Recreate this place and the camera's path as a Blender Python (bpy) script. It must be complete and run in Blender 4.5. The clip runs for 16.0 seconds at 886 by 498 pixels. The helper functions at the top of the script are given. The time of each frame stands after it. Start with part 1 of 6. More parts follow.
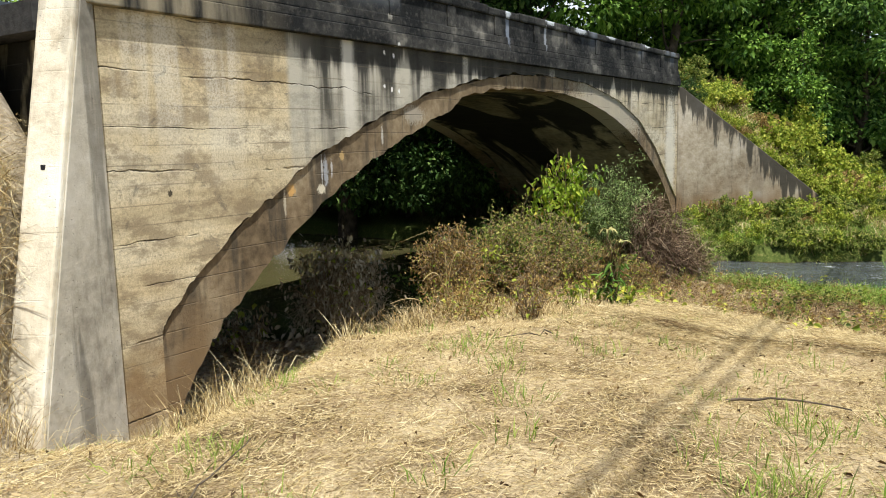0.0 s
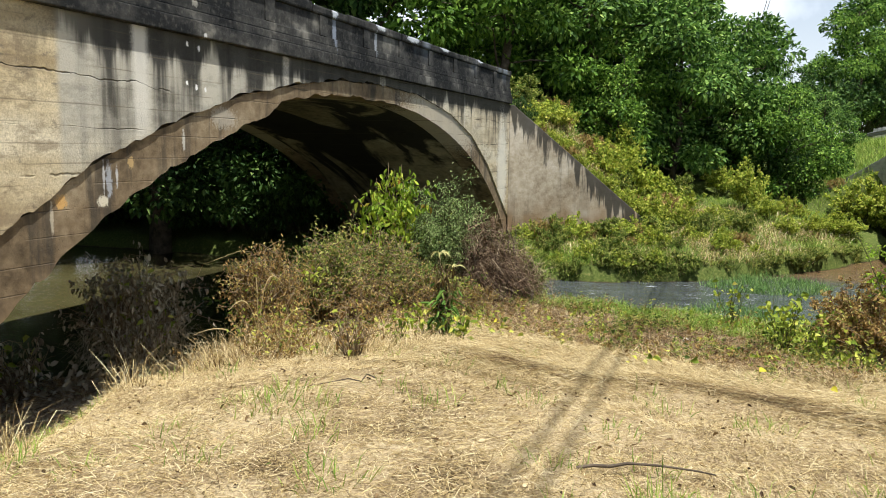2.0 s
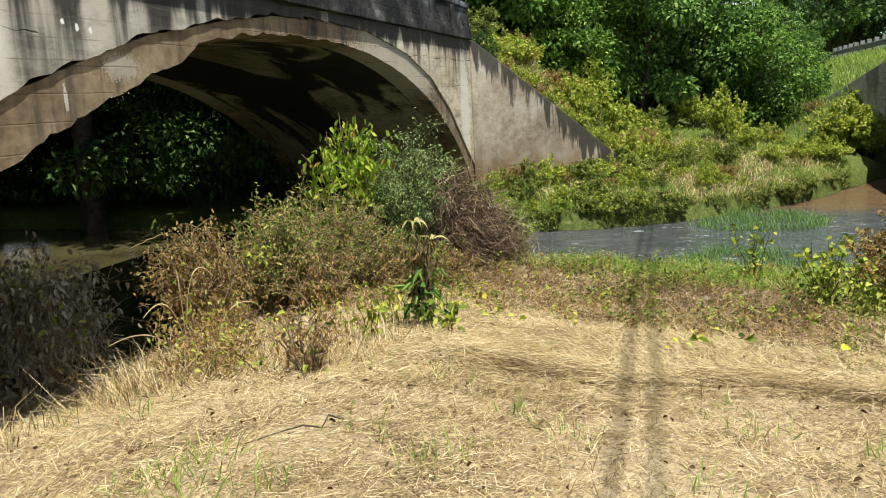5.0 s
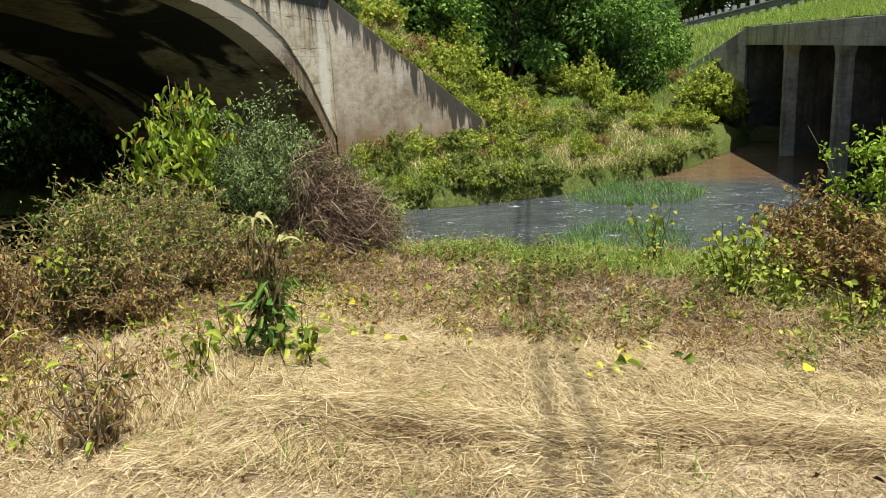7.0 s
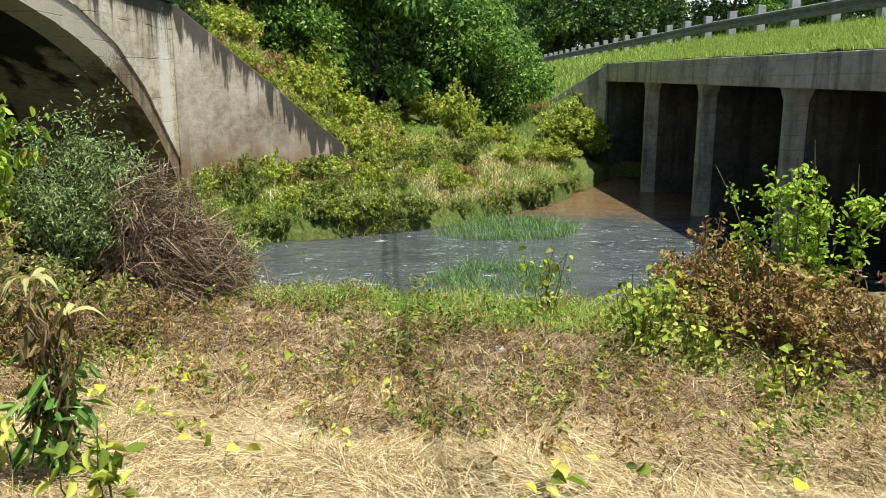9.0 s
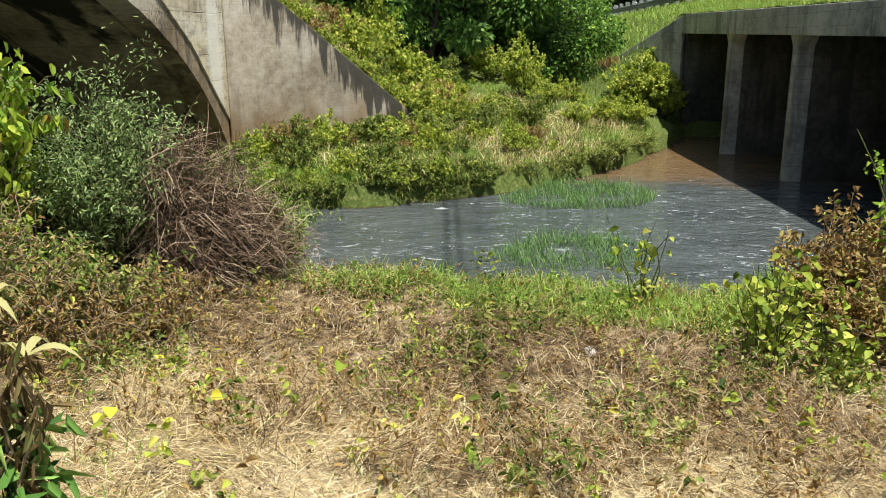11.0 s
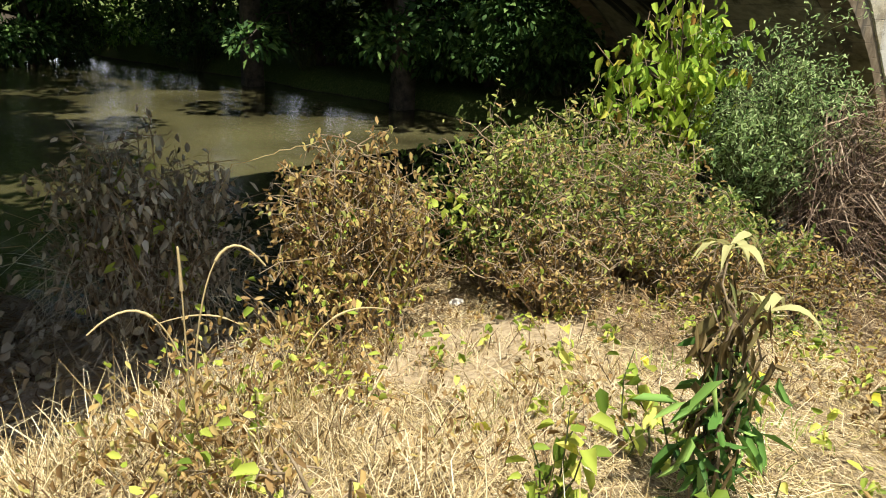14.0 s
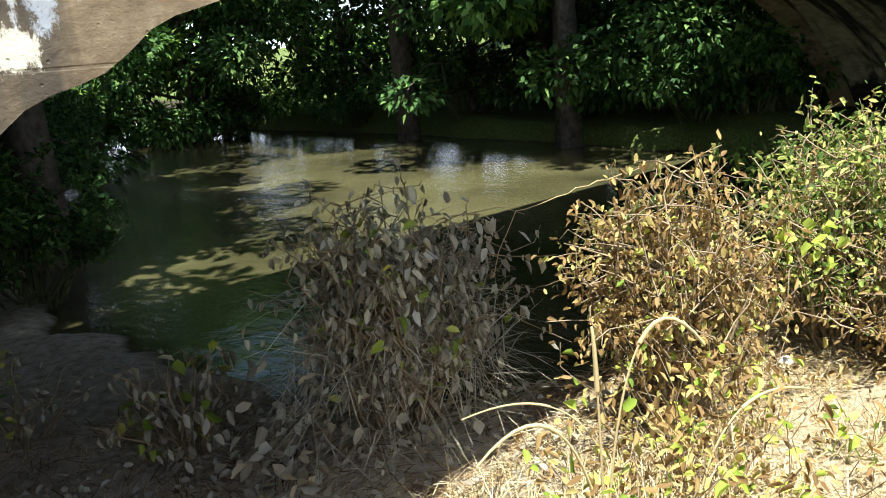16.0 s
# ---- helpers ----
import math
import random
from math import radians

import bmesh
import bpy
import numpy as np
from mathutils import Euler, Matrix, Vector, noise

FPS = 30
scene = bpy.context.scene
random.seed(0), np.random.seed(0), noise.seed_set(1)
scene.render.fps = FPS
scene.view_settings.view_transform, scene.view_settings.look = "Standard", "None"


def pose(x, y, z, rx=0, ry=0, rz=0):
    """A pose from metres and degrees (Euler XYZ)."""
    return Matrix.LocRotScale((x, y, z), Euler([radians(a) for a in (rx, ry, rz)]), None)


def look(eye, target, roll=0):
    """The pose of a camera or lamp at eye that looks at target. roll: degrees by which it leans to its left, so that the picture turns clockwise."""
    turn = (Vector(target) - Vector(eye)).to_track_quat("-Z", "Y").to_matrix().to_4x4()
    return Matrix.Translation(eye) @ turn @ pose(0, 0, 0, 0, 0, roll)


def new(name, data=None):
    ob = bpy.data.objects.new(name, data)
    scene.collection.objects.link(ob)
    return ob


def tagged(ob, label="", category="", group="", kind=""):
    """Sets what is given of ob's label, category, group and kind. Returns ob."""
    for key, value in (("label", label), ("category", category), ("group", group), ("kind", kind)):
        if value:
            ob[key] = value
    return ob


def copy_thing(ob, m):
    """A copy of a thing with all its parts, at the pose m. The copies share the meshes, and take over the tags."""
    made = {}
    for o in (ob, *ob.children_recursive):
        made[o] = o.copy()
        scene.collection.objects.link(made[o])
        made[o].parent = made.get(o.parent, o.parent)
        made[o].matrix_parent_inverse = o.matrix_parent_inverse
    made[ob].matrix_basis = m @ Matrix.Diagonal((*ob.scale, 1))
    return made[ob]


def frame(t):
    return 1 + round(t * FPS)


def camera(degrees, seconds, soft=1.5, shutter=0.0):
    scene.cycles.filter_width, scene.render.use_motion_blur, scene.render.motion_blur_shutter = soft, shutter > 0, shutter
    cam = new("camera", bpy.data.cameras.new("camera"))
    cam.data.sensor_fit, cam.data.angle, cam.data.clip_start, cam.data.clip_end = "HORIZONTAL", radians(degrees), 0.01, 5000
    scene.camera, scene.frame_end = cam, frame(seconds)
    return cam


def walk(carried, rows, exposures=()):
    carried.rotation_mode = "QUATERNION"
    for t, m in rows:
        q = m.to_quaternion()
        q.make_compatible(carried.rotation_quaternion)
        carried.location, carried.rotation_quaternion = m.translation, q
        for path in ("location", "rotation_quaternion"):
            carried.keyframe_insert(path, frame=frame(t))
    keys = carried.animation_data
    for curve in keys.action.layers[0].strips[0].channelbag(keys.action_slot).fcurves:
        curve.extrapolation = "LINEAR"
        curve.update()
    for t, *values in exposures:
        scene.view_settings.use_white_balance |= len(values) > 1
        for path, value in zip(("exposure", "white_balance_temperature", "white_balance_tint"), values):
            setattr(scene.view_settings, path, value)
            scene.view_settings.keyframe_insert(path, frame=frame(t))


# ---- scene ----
cam = camera(58.9, 16.0, soft=1.0)
PATH = [
    (0, (-4.266, -6.449, 2.691), (-2.612, -5.359, 2.415), -1.5),
    (0.5, (-4.086, -6.303, 2.67), (-2.322, -5.399, 2.402), -0.6),
    (1, (-3.9, -6.179, 2.693), (-2.051, -5.464, 2.428), -0.6),
    (1.5, (-3.595, -6.135, 2.677), (-1.743, -5.422, 2.425), -0.3),
    (2, (-3.3, -6.062, 2.671), (-1.449, -5.346, 2.424), 0.6),
    (2.5, (-3.008, -5.871, 2.658), (-1.158, -5.153, 2.407), -0.4),
    (3, (-2.771, -5.782, 2.64), (-0.926, -5.054, 2.387), -3.1),
    (3.2, (-2.642, -5.74, 2.643), (-0.797, -5.01, 2.392), -3.6),
    (5.3, (-1.424, -5.231, 2.557), (0.449, -4.682, 2.116), -2.9),
    (5.5, (-1.255, -5.183, 2.534), (0.662, -4.821, 2.096), -2.0),
    (6, (-0.911, -5.153, 2.552), (1.04, -5.021, 2.133), -2.0),
    (6.5, (-0.501, -5.108, 2.54), (1.434, -4.87, 2.094), -2.8),
    (7, (-0.188, -4.926, 2.497), (1.735, -4.636, 2.031), -2.8),
    (7.5, (0.172, -4.822, 2.462), (2.091, -4.53, 1.983), -2.5),
    (8, (0.51, -4.756, 2.477), (2.432, -4.481, 2.0), -0.8),
    (8.5, (0.752, -4.669, 2.442), (2.712, -4.701, 2.043), 0.9),
    (8.7, (0.903, -4.672, 2.419), (2.861, -4.746, 2.016), 0.1),
    (10.8, (2.103, -4.513, 2.354), (4.038, -4.526, 1.849), -0.3),
    (11, (2.192, -4.529, 2.346), (4.125, -4.467, 1.836), -0.5),
    (11.5, (2.309, -4.501, 2.331), (4.219, -4.215, 1.808), -1.8),
    (12, (2.347, -4.464, 2.309), (4.172, -3.834, 1.789), -3.6),
    (12.5, (2.358, -4.444, 2.302), (4.061, -3.536, 1.777), -4.3),
    (13, (2.332, -4.381, 2.302), (3.872, -3.225, 1.76), -1.2),
    (13.5, (2.247, -4.24, 2.296), (3.665, -2.968, 1.689), 2.1),
    (14, (2.12, -4.011, 2.302), (3.495, -2.698, 1.683), 2.3),
    (14.5, (2.128, -3.723, 2.26), (3.335, -2.241, 1.672), -1.4),
    (15, (2.131, -3.356, 2.25), (3.263, -1.79, 1.735), -3.1),
    (15.5, (2.044, -3.033, 2.204), (3.2, -1.482, 1.695), -3.1),
    (16, (2.056, -2.688, 2.086), (3.196, -1.123, 1.587), -5.2),
]
walk(cam, [(t, look(eye, target, roll)) for t, eye, target, roll in PATH], [(0, 0.42, 6500, 9), (1, 0.4, 6450, 9), (3, 0.47, 6450, 10), (4, 0.45, 6500, 10), (5.8, 0.42, 6500, 10), (7.3, 0.38, 6450, 10), (8.2, 0.58, 6350, 9), (8.7, 0.6, 6350, 9), (11, 0.56, 6400, 9), (13, 0.64, 6450, 10), (14, 0.78, 6450, 10), (14.5, 0.92, 6350, 10), (15, 1.24, 5900, 7), (16, 1.48, 5900, 7)])

# ---- light ----
SUN_EL, SUN_AZ = radians(73), radians(-113)   # azimuth of the sun, from +x towards +y
sun = new("sun", bpy.data.lights.new("sun", "SUN"))
sun.data.energy, sun.data.angle, sun.data.color = 5.2, radians(0.55), (1.0, 0.975, 0.90)
toward = Vector((math.cos(SUN_AZ) * math.cos(SUN_EL), math.sin(SUN_AZ) * math.cos(SUN_EL), math.sin(SUN_EL)))
sun.matrix_world = look(toward * 60, (0, 0, 0))
world = bpy.data.worlds.new("world")
scene.world = world
world.use_nodes = True
wn = world.node_tree.nodes
sky = wn.new("ShaderNodeTexSky")
sky.sky_type, sky.sun_disc = "NISHITA", False
sky.sun_elevation, sky.sun_rotation = SUN_EL, math.pi / 2 - SUN_AZ
sky.dust_density = 1.5
wn["Background"].inputs[1].default_value = 0.085
wl = world.node_tree.links
where = wn.new("ShaderNodeTexCoord")
split = wn.new("ShaderNodeSeparateXYZ")
wl.new(where.outputs["Generated"], split.inputs[0])
low = wn.new("ShaderNodeMapRange")
low.inputs[1].default_value, low.inputs[2].default_value, low.inputs[3].default_value, low.inputs[4].default_value = 0.12, 0.42, 1.0, 0.0
wl.new(split.outputs[2], low.inputs[0])
puff = wn.new("ShaderNodeTexNoise")
puff.inputs["Scale"].default_value, puff.inputs["Detail"].default_value = 4.5, 6
wl.new(where.outputs["Generated"], puff.inputs["Vector"])
cut = wn.new("ShaderNodeMapRange")
cut.inputs[1].default_value, cut.inputs[2].default_value, cut.inputs[3].default_value = 0.42, 0.6, 0.3
wl.new(puff.outputs[0], cut.inputs[0])
both = wn.new("ShaderNodeMath")
both.operation = "MULTIPLY"
wl.new(low.outputs[0], both.inputs[0])
wl.new(cut.outputs[0], both.inputs[1])
cloud = wn.new("ShaderNodeMix")
cloud.data_type = "RGBA"
cloud.inputs[7].default_value = (15.0, 15.6, 16.5, 1)
wl.new(both.outputs[0], cloud.inputs[0])
wl.new(sky.outputs[0], cloud.inputs[6])
wl.new(cloud.outputs[2], wn["Background"].inputs[0])

rng = np.random.default_rng(7)


# ---- materials ----
SKEW = 0.0295   # the bridge front is swung out by this much a metre to fit the camera's view


class Nodes:
    """A short way to write node trees."""

    def __init__(self, name):
        self.m = bpy.data.materials.new(name)
        self.m.use_nodes = True
        self.t = self.m.node_tree
        self.b = self.t.nodes["Principled BSDF"]
        self.pos = self.t.nodes.new("ShaderNodeNewGeometry").outputs["Position"]

    def put(self, sock, v):
        if isinstance(v, bpy.types.NodeSocket):
            self.t.links.new(v, sock)
        else:
            if isinstance(v, tuple) and len(v) == 3 and sock.type == "RGBA":
                v = (*v, 1)
            sock.default_value = v

    def math(self, op, a, b=0.0, c=0.0):
        n = self.t.nodes.new("ShaderNodeMath")
        n.operation = op
        for i, v in enumerate((a, b, c)):
            self.put(n.inputs[i], v)
        return n.outputs[0]

    def scaled(self, s):
        n = self.t.nodes.new("ShaderNodeVectorMath")
        n.operation = "MULTIPLY"
        self.put(n.inputs[0], self.pos)
        n.inputs[1].default_value = s
        return n.outputs[0]

    def noise(self, scale, detail=4.0, stretch=(1, 1, 1), rough=0.55, warp=0.0):
        n = self.t.nodes.new("ShaderNodeTexNoise")
        self.put(n.inputs["Vector"], self.scaled(stretch))
        n.inputs["Scale"].default_value, n.inputs["Detail"].default_value = scale, detail
        n.inputs["Roughness"].default_value, n.inputs["Distortion"].default_value = rough, warp
        return n.outputs[0]

    def voronoi(self, scale, feature="F1", stretch=(1, 1, 1)):
        n = self.t.nodes.new("ShaderNodeTexVoronoi")
        n.feature = feature
        self.put(n.inputs["Vector"], self.scaled(stretch))
        n.inputs["Scale"].default_value = scale
        return n.outputs["Distance"]

    def span(self, v, a, b, lo=0.0, hi=1.0):
        n = self.t.nodes.new("ShaderNodeMapRange")
        n.interpolation_type = "SMOOTHSTEP"
        for i, x in enumerate((v, a, b, lo, hi)):
            self.put(n.inputs[i], x)
        return n.outputs[0]

    def mix(self, f, a, b, how="MIX"):
        n = self.t.nodes.new("ShaderNodeMix")
        n.data_type, n.blend_type = "RGBA", how
        self.put(n.inputs[0], f)
        self.put(n.inputs[6], a)
        self.put(n.inputs[7], b)
        return n.outputs[2]

    def ramp(self, f, stops):
        n = self.t.nodes.new("ShaderNodeValToRGB")
        e = n.color_ramp.elements
        while len(e) < len(stops):
            e.new(0.5)
        for el, (p, c) in zip(e, stops):
            el.position, el.color = p, (*c, 1)
        self.put(n.inputs[0], f)
        return n.outputs[0]

    def axis(self, i):
        n = self.t.nodes.new("ShaderNodeSeparateXYZ")
        self.put(n.inputs[0], self.pos)
        return n.outputs[i]

    def bump(self, h, strength=0.3, dist=0.02):
        n = self.t.nodes.new("ShaderNodeBump")
        n.inputs["Strength"].default_value, n.inputs["Distance"].default_value = strength, dist
        self.put(n.inputs["Height"], h)
        self.put(self.b.inputs["Normal"], n.outputs[0])

    def done(self, colour, rough=0.9, **more):
        self.put(self.b.inputs["Base Color"], colour)
        self.put(self.b.inputs["Roughness"], rough)
        self.b.inputs["Specular IOR Level"].default_value = more.get("spec", 0.25)
        if "metal" in more:
            self.b.inputs["Metallic"].default_value = more["metal"]
        return self.m

    def leafy(self, colour, clear=0.35, rough=0.62):
        """Thin plant matter: part of the light goes through."""
        self.done(colour, rough, spec=0.18)
        tr = self.t.nodes.new("ShaderNodeBsdfTranslucent")
        self.put(tr.inputs[0], colour)
        mx = self.t.nodes.new("ShaderNodeMixShader")
        mx.inputs[0].default_value = clear
        self.t.links.new(self.b.outputs[0], mx.inputs[1])
        self.t.links.new(tr.outputs[0], mx.inputs[2])
        self.t.links.new(mx.outputs[0], self.t.nodes["Material Output"].inputs[0])
        return self.m

    def along_bridge(self):
        """Places counted along the bridge's front, which is skewed to fit the camera's view."""
        p = self.t.nodes.new("ShaderNodeSeparateXYZ")
        self.put(p.inputs[0], self.pos)
        x, y, z = p.outputs
        k = self.math("MAXIMUM", self.math("MULTIPLY_ADD", self.math("SUBTRACT", 17.2, x), -SKEW / 6.1, 1.0), 0.5)
        k = self.math("MINIMUM", k, 1.0)
        c = self.t.nodes.new("ShaderNodeCombineXYZ")
        self.put(c.inputs[0], self.math("SUBTRACT", self.math("DIVIDE", self.math("ADD", x, 3.6), k), 3.6))
        self.put(c.inputs[1], y)
        self.put(c.inputs[2], self.math("ADD", self.math("DIVIDE", self.math("SUBTRACT", z, 2.68), k), 2.68))
        self.pos = c.outputs[0]
        return self

    def island(self):
        return self.t.nodes["Geometry"].outputs["Random Per Island"]


def leaf_mat(name, stops, clear=0.35):
    n = Nodes(name)
    f = n.math("ADD", n.math("MULTIPLY", n.island(), 0.8), n.math("MULTIPLY", n.noise(1.3, 2), 0.25))
    return n.leafy(n.ramp(f, stops), clear)


def spots(n, col, marks):
    """Old paint and lime marks: (x, z, half width, half height, colour, strength)."""
    x, z = n.axis(0), n.axis(2)
    edge = n.math("MULTIPLY", n.noise(34, 8, (1, 1, 0.55), rough=0.85), 3.2)
    for mx, mz, rx, rz, c, s in marks:
        u = n.math("DIVIDE", n.math("SUBTRACT", x, mx), rx)
        w = n.math("DIVIDE", n.math("SUBTRACT", z, mz), rz)
        r = n.math("ADD", n.math("SQRT", n.math("ADD", n.math("MULTIPLY", u, u), n.math("MULTIPLY", w, w))), edge)
        col = n.mix(n.span(r, 2.55, 2.25, 0.0, s), col, c)
    return col


def concrete_front():
    """Old board-marked concrete: cream, with grey weathering, black algae under the cornice and rust low on the haunch."""
    n = Nodes("weathered_concrete").along_bridge()
    x, z = n.axis(0), n.axis(2)
    fine = n.noise(42, 9, rough=0.75)
    broad = n.noise(0.9, 6, (0.6, 1, 2.28), 0.6)
    runs = n.noise(2.2, 5, (1, 1, 0.09), 0.6)
    col = n.ramp(broad, [(0.32, (0.42, 0.325, 0.185)), (0.48, (0.72, 0.60, 0.385)), (0.66, (0.88, 0.79, 0.59))])
    col = n.mix(n.span(fine, 0.36, 0.6), n.mix(0.42, col, (0.16, 0.13, 0.09)), col)
    wn = n.t.nodes.new("ShaderNodeTexWhiteNoise")
    wn.noise_dimensions = "2D"
    cell = n.t.nodes.new("ShaderNodeCombineXYZ")
    n.put(cell.inputs[0], n.math("FLOOR", n.math("MULTIPLY", n.math("ADD", z, n.math("MULTIPLY", n.noise(0.5, 2), 0.06)), 5.3)))
    n.put(cell.inputs[1], n.math("FLOOR", n.math("MULTIPLY", x, 0.27)))
    n.put(wn.inputs["Vector"], cell.outputs[0])
    col = n.mix(n.math("MULTIPLY", wn.outputs["Value"], 0.30), col, (0.30, 0.25, 0.17))
    blot = n.span(n.noise(2.6, 8, (0.7, 1, 1.5), 0.74), 0.48, 0.6)
    col = n.mix(n.math("MULTIPLY", blot, 0.65), col, (0.24, 0.185, 0.12))
    soot = n.span(n.noise(4.5, 9, (1, 1, 1.1), 0.8, 0.6), 0.55, 0.64)
    col = n.mix(n.math("MULTIPLY", soot, 0.6), col, (0.13, 0.115, 0.095))
    # grey weathering on the upper middle of the wall
    grey = n.math("MULTIPLY", n.span(x, 2.33, 2.43), n.span(n.math("ADD", z, n.math("MULTIPLY", runs, 2.6)), 3.0, 4.3))
    grey = n.math("MULTIPLY", grey, n.span(x, 14.0, 9.0, 0.35, 1.0))
    col = n.mix(n.math("MULTIPLY", grey, 0.9), col, n.mix(n.math("ADD", n.math("MULTIPLY", n.span(runs, 0.40, 0.66), 0.75), n.math("MULTIPLY", n.span(n.noise(3.4, 7, (0.6, 1, 1.3), 0.7), 0.45, 0.6), 0.3)), (0.50, 0.475, 0.405), (0.07, 0.069, 0.063)))
    # black streaks below the cornice
    st = n.math("MULTIPLY", n.span(n.math("ADD", runs, n.math("MULTIPLY", n.span(z, 3.45, 3.95), 0.22)), 0.5, 0.62), n.span(z, 2.6, 3.7))
    st = n.math("MULTIPLY", st, n.span(x, 1.6, 3.0, 0.15, 1.0))
    col = n.mix(n.math("MULTIPLY", st, 0.9), col, (0.03, 0.03, 0.028))
    # marks of the form boards
    brd = n.math("ABSOLUTE", n.math("SUBTRACT", n.math("FRACT", n.math("MULTIPLY", n.math("ADD", z, n.math("MULTIPLY", n.noise(0.5, 2), 0.06)), 5.3)), 0.5))
    brd = n.math("MULTIPLY", n.span(brd, 0.05, 0.01), n.span(n.noise(2.0, 4, (0.5, 1, 3)), 0.4, 0.6))
    col = n.mix(n.math("MULTIPLY", brd, 0.55), col, (0.12, 0.10, 0.07))
    run = n.math('MULTIPLY', n.span(n.math('ABSOLUTE', n.math('SUBTRACT', n.math('ADD', x, n.math('MULTIPLY', fine, 0.12)), 3.52)), 0.16, 0.05), n.span(z, 2.5, 3.2))
    col = n.mix(n.math('MULTIPLY', run, 0.8), col, (0.70, 0.67, 0.60))
    # pale lime runs
    lime = n.math("MULTIPLY", n.span(n.noise(1.5, 3, (1.3, 1, 0.1)), 0.57, 0.66), n.span(z, 2.0, 3.4))
    col = n.mix(n.math("MULTIPLY", n.math("MULTIPLY", lime, n.span(fine, 0.3, 0.6)), 0.6), col, (0.70, 0.66, 0.57))
    # rust and damp along the haunch
    damp = n.math("MULTIPLY", n.span(z, 1.9, 0.5), n.span(n.noise(1.6, 4), 0.36, 0.6))
    col = n.mix(n.math("MULTIPLY", damp, 0.7), col, (0.25, 0.15, 0.065))
    # pour joints: thin, wandering dark lines
    wob = n.math("ADD", z, n.math("ADD", n.math("MULTIPLY", n.noise(0.8, 6, (1, 1, 0.25), 0.65), 0.22), n.math("MULTIPLY", n.noise(1.1, 1, (0.03, 1, 1)), 0.9)))
    saw = n.math("ABSOLUTE", n.math("SUBTRACT", n.math("FRACT", n.math("MULTIPLY", wob, 1.9)), 0.5))
    joint = n.math("MULTIPLY", n.span(saw, n.span(n.noise(2.3, 4), 0.35, 0.65, 0.004, 0.03), 0.002), n.span(n.noise(1.3, 5, (0.8, 1, 1.5)), 0.44, 0.56))
    col = n.mix(n.math("MULTIPLY", joint, 0.95), col, (0.03, 0.025, 0.02))
    pits = n.span(n.voronoi(26), 0.10, 0.05)
    pits = n.math("MULTIPLY", pits, n.span(n.noise(1.2, 2), 0.5, 0.62))
    col = n.mix(n.math("MULTIPLY", pits, 0.7), col, (0.07, 0.055, 0.04))
    white = (0.82, 0.82, 0.80)
    col = spots(n, col, ((4.22, 3.86, 0.028, 0.035, white, 1.0), (4.42, 3.83, 0.028, 0.04, white, 1.0), (4.2, 3.42, 0.025, 0.035, white, 1.0), (4.36, 3.38, 0.025, 0.04, white, 1.0), (4.52, 3.37, 0.025, 0.035, white, 1.0),
                          (0.66, 2.24, 0.03, 0.045, (0.03, 0.025, 0.02), 0.9), (16.6, 2.2, 0.5, 1.6, (0.74, 0.71, 0.62), 0.7)))
    h = n.math("SUBTRACT", n.math("MULTIPLY", fine, 0.6), n.math("ADD", joint, pits))
    n.bump(h, 0.7, 0.018)
    return n.done(col, 0.93, spec=0.15)


def concrete_dark():
    """The parapet: nearly black with algae, paler in patches."""
    n = Nodes("blackened_concrete").along_bridge()
    runs = n.noise(3.0, 5, (1, 1, 0.12), 0.6)
    patch = n.noise(1.3, 6, (1, 1, 1.6), 0.6)
    x, z = n.axis(0), n.axis(2)
    f = n.math("ADD", n.math("MULTIPLY", patch, 0.8), n.math("MULTIPLY", runs, 0.35))
    col = n.ramp(f, [(0.52, (0.016, 0.017, 0.018)), (0.66, (0.06, 0.059, 0.056)), (0.82, (0.28, 0.265, 0.23))])
    pale = n.math("MULTIPLY", n.span(x, 2.6, 0.6), n.span(runs, 0.35, 0.6))
    col = n.mix(n.math("MULTIPLY", pale, 0.8), col, (0.36, 0.31, 0.22))
    blue = n.math("MULTIPLY", n.span(n.noise(0.8, 3, (1, 1, 0.05)), 0.56, 0.63), n.span(z, 4.35, 4.8))
    col = n.mix(n.math("MULTIPLY", blue, 0.5), col, (0.30, 0.34, 0.40))
    col = n.mix(n.math("MULTIPLY", n.span(n.noise(17, 5), 0.5, 0.72), 0.22), col, (0.20, 0.19, 0.165))
    pale = (0.62, 0.66, 0.70)
    col = spots(n, col, ((7.62, 4.74, 0.10, 0.09, pale, 0.8), (7.66, 4.5, 0.07, 0.3, (0.30, 0.34, 0.42), 0.7), (9.25, 4.77, 0.2, 0.06, pale, 0.8), (9.1, 4.5, 0.06, 0.25, (0.40, 0.43, 0.48), 0.7),
                          (10.6, 4.76, 0.3, 0.08, pale, 0.8), (12.3, 4.78, 0.3, 0.06, pale, 0.7), (14.6, 4.78, 0.25, 0.05, pale, 0.7), (4.35, 4.33, 0.06, 0.05, (0.40, 0.38, 0.33), 0.6), (4.45, 3.98, 0.04, 0.03, (0.7, 0.7, 0.68), 0.8)))
    n.bump(n.noise(14, 8, rough=0.7), 0.6, 0.02)
    return n.done(col, 0.95, spec=0.12)


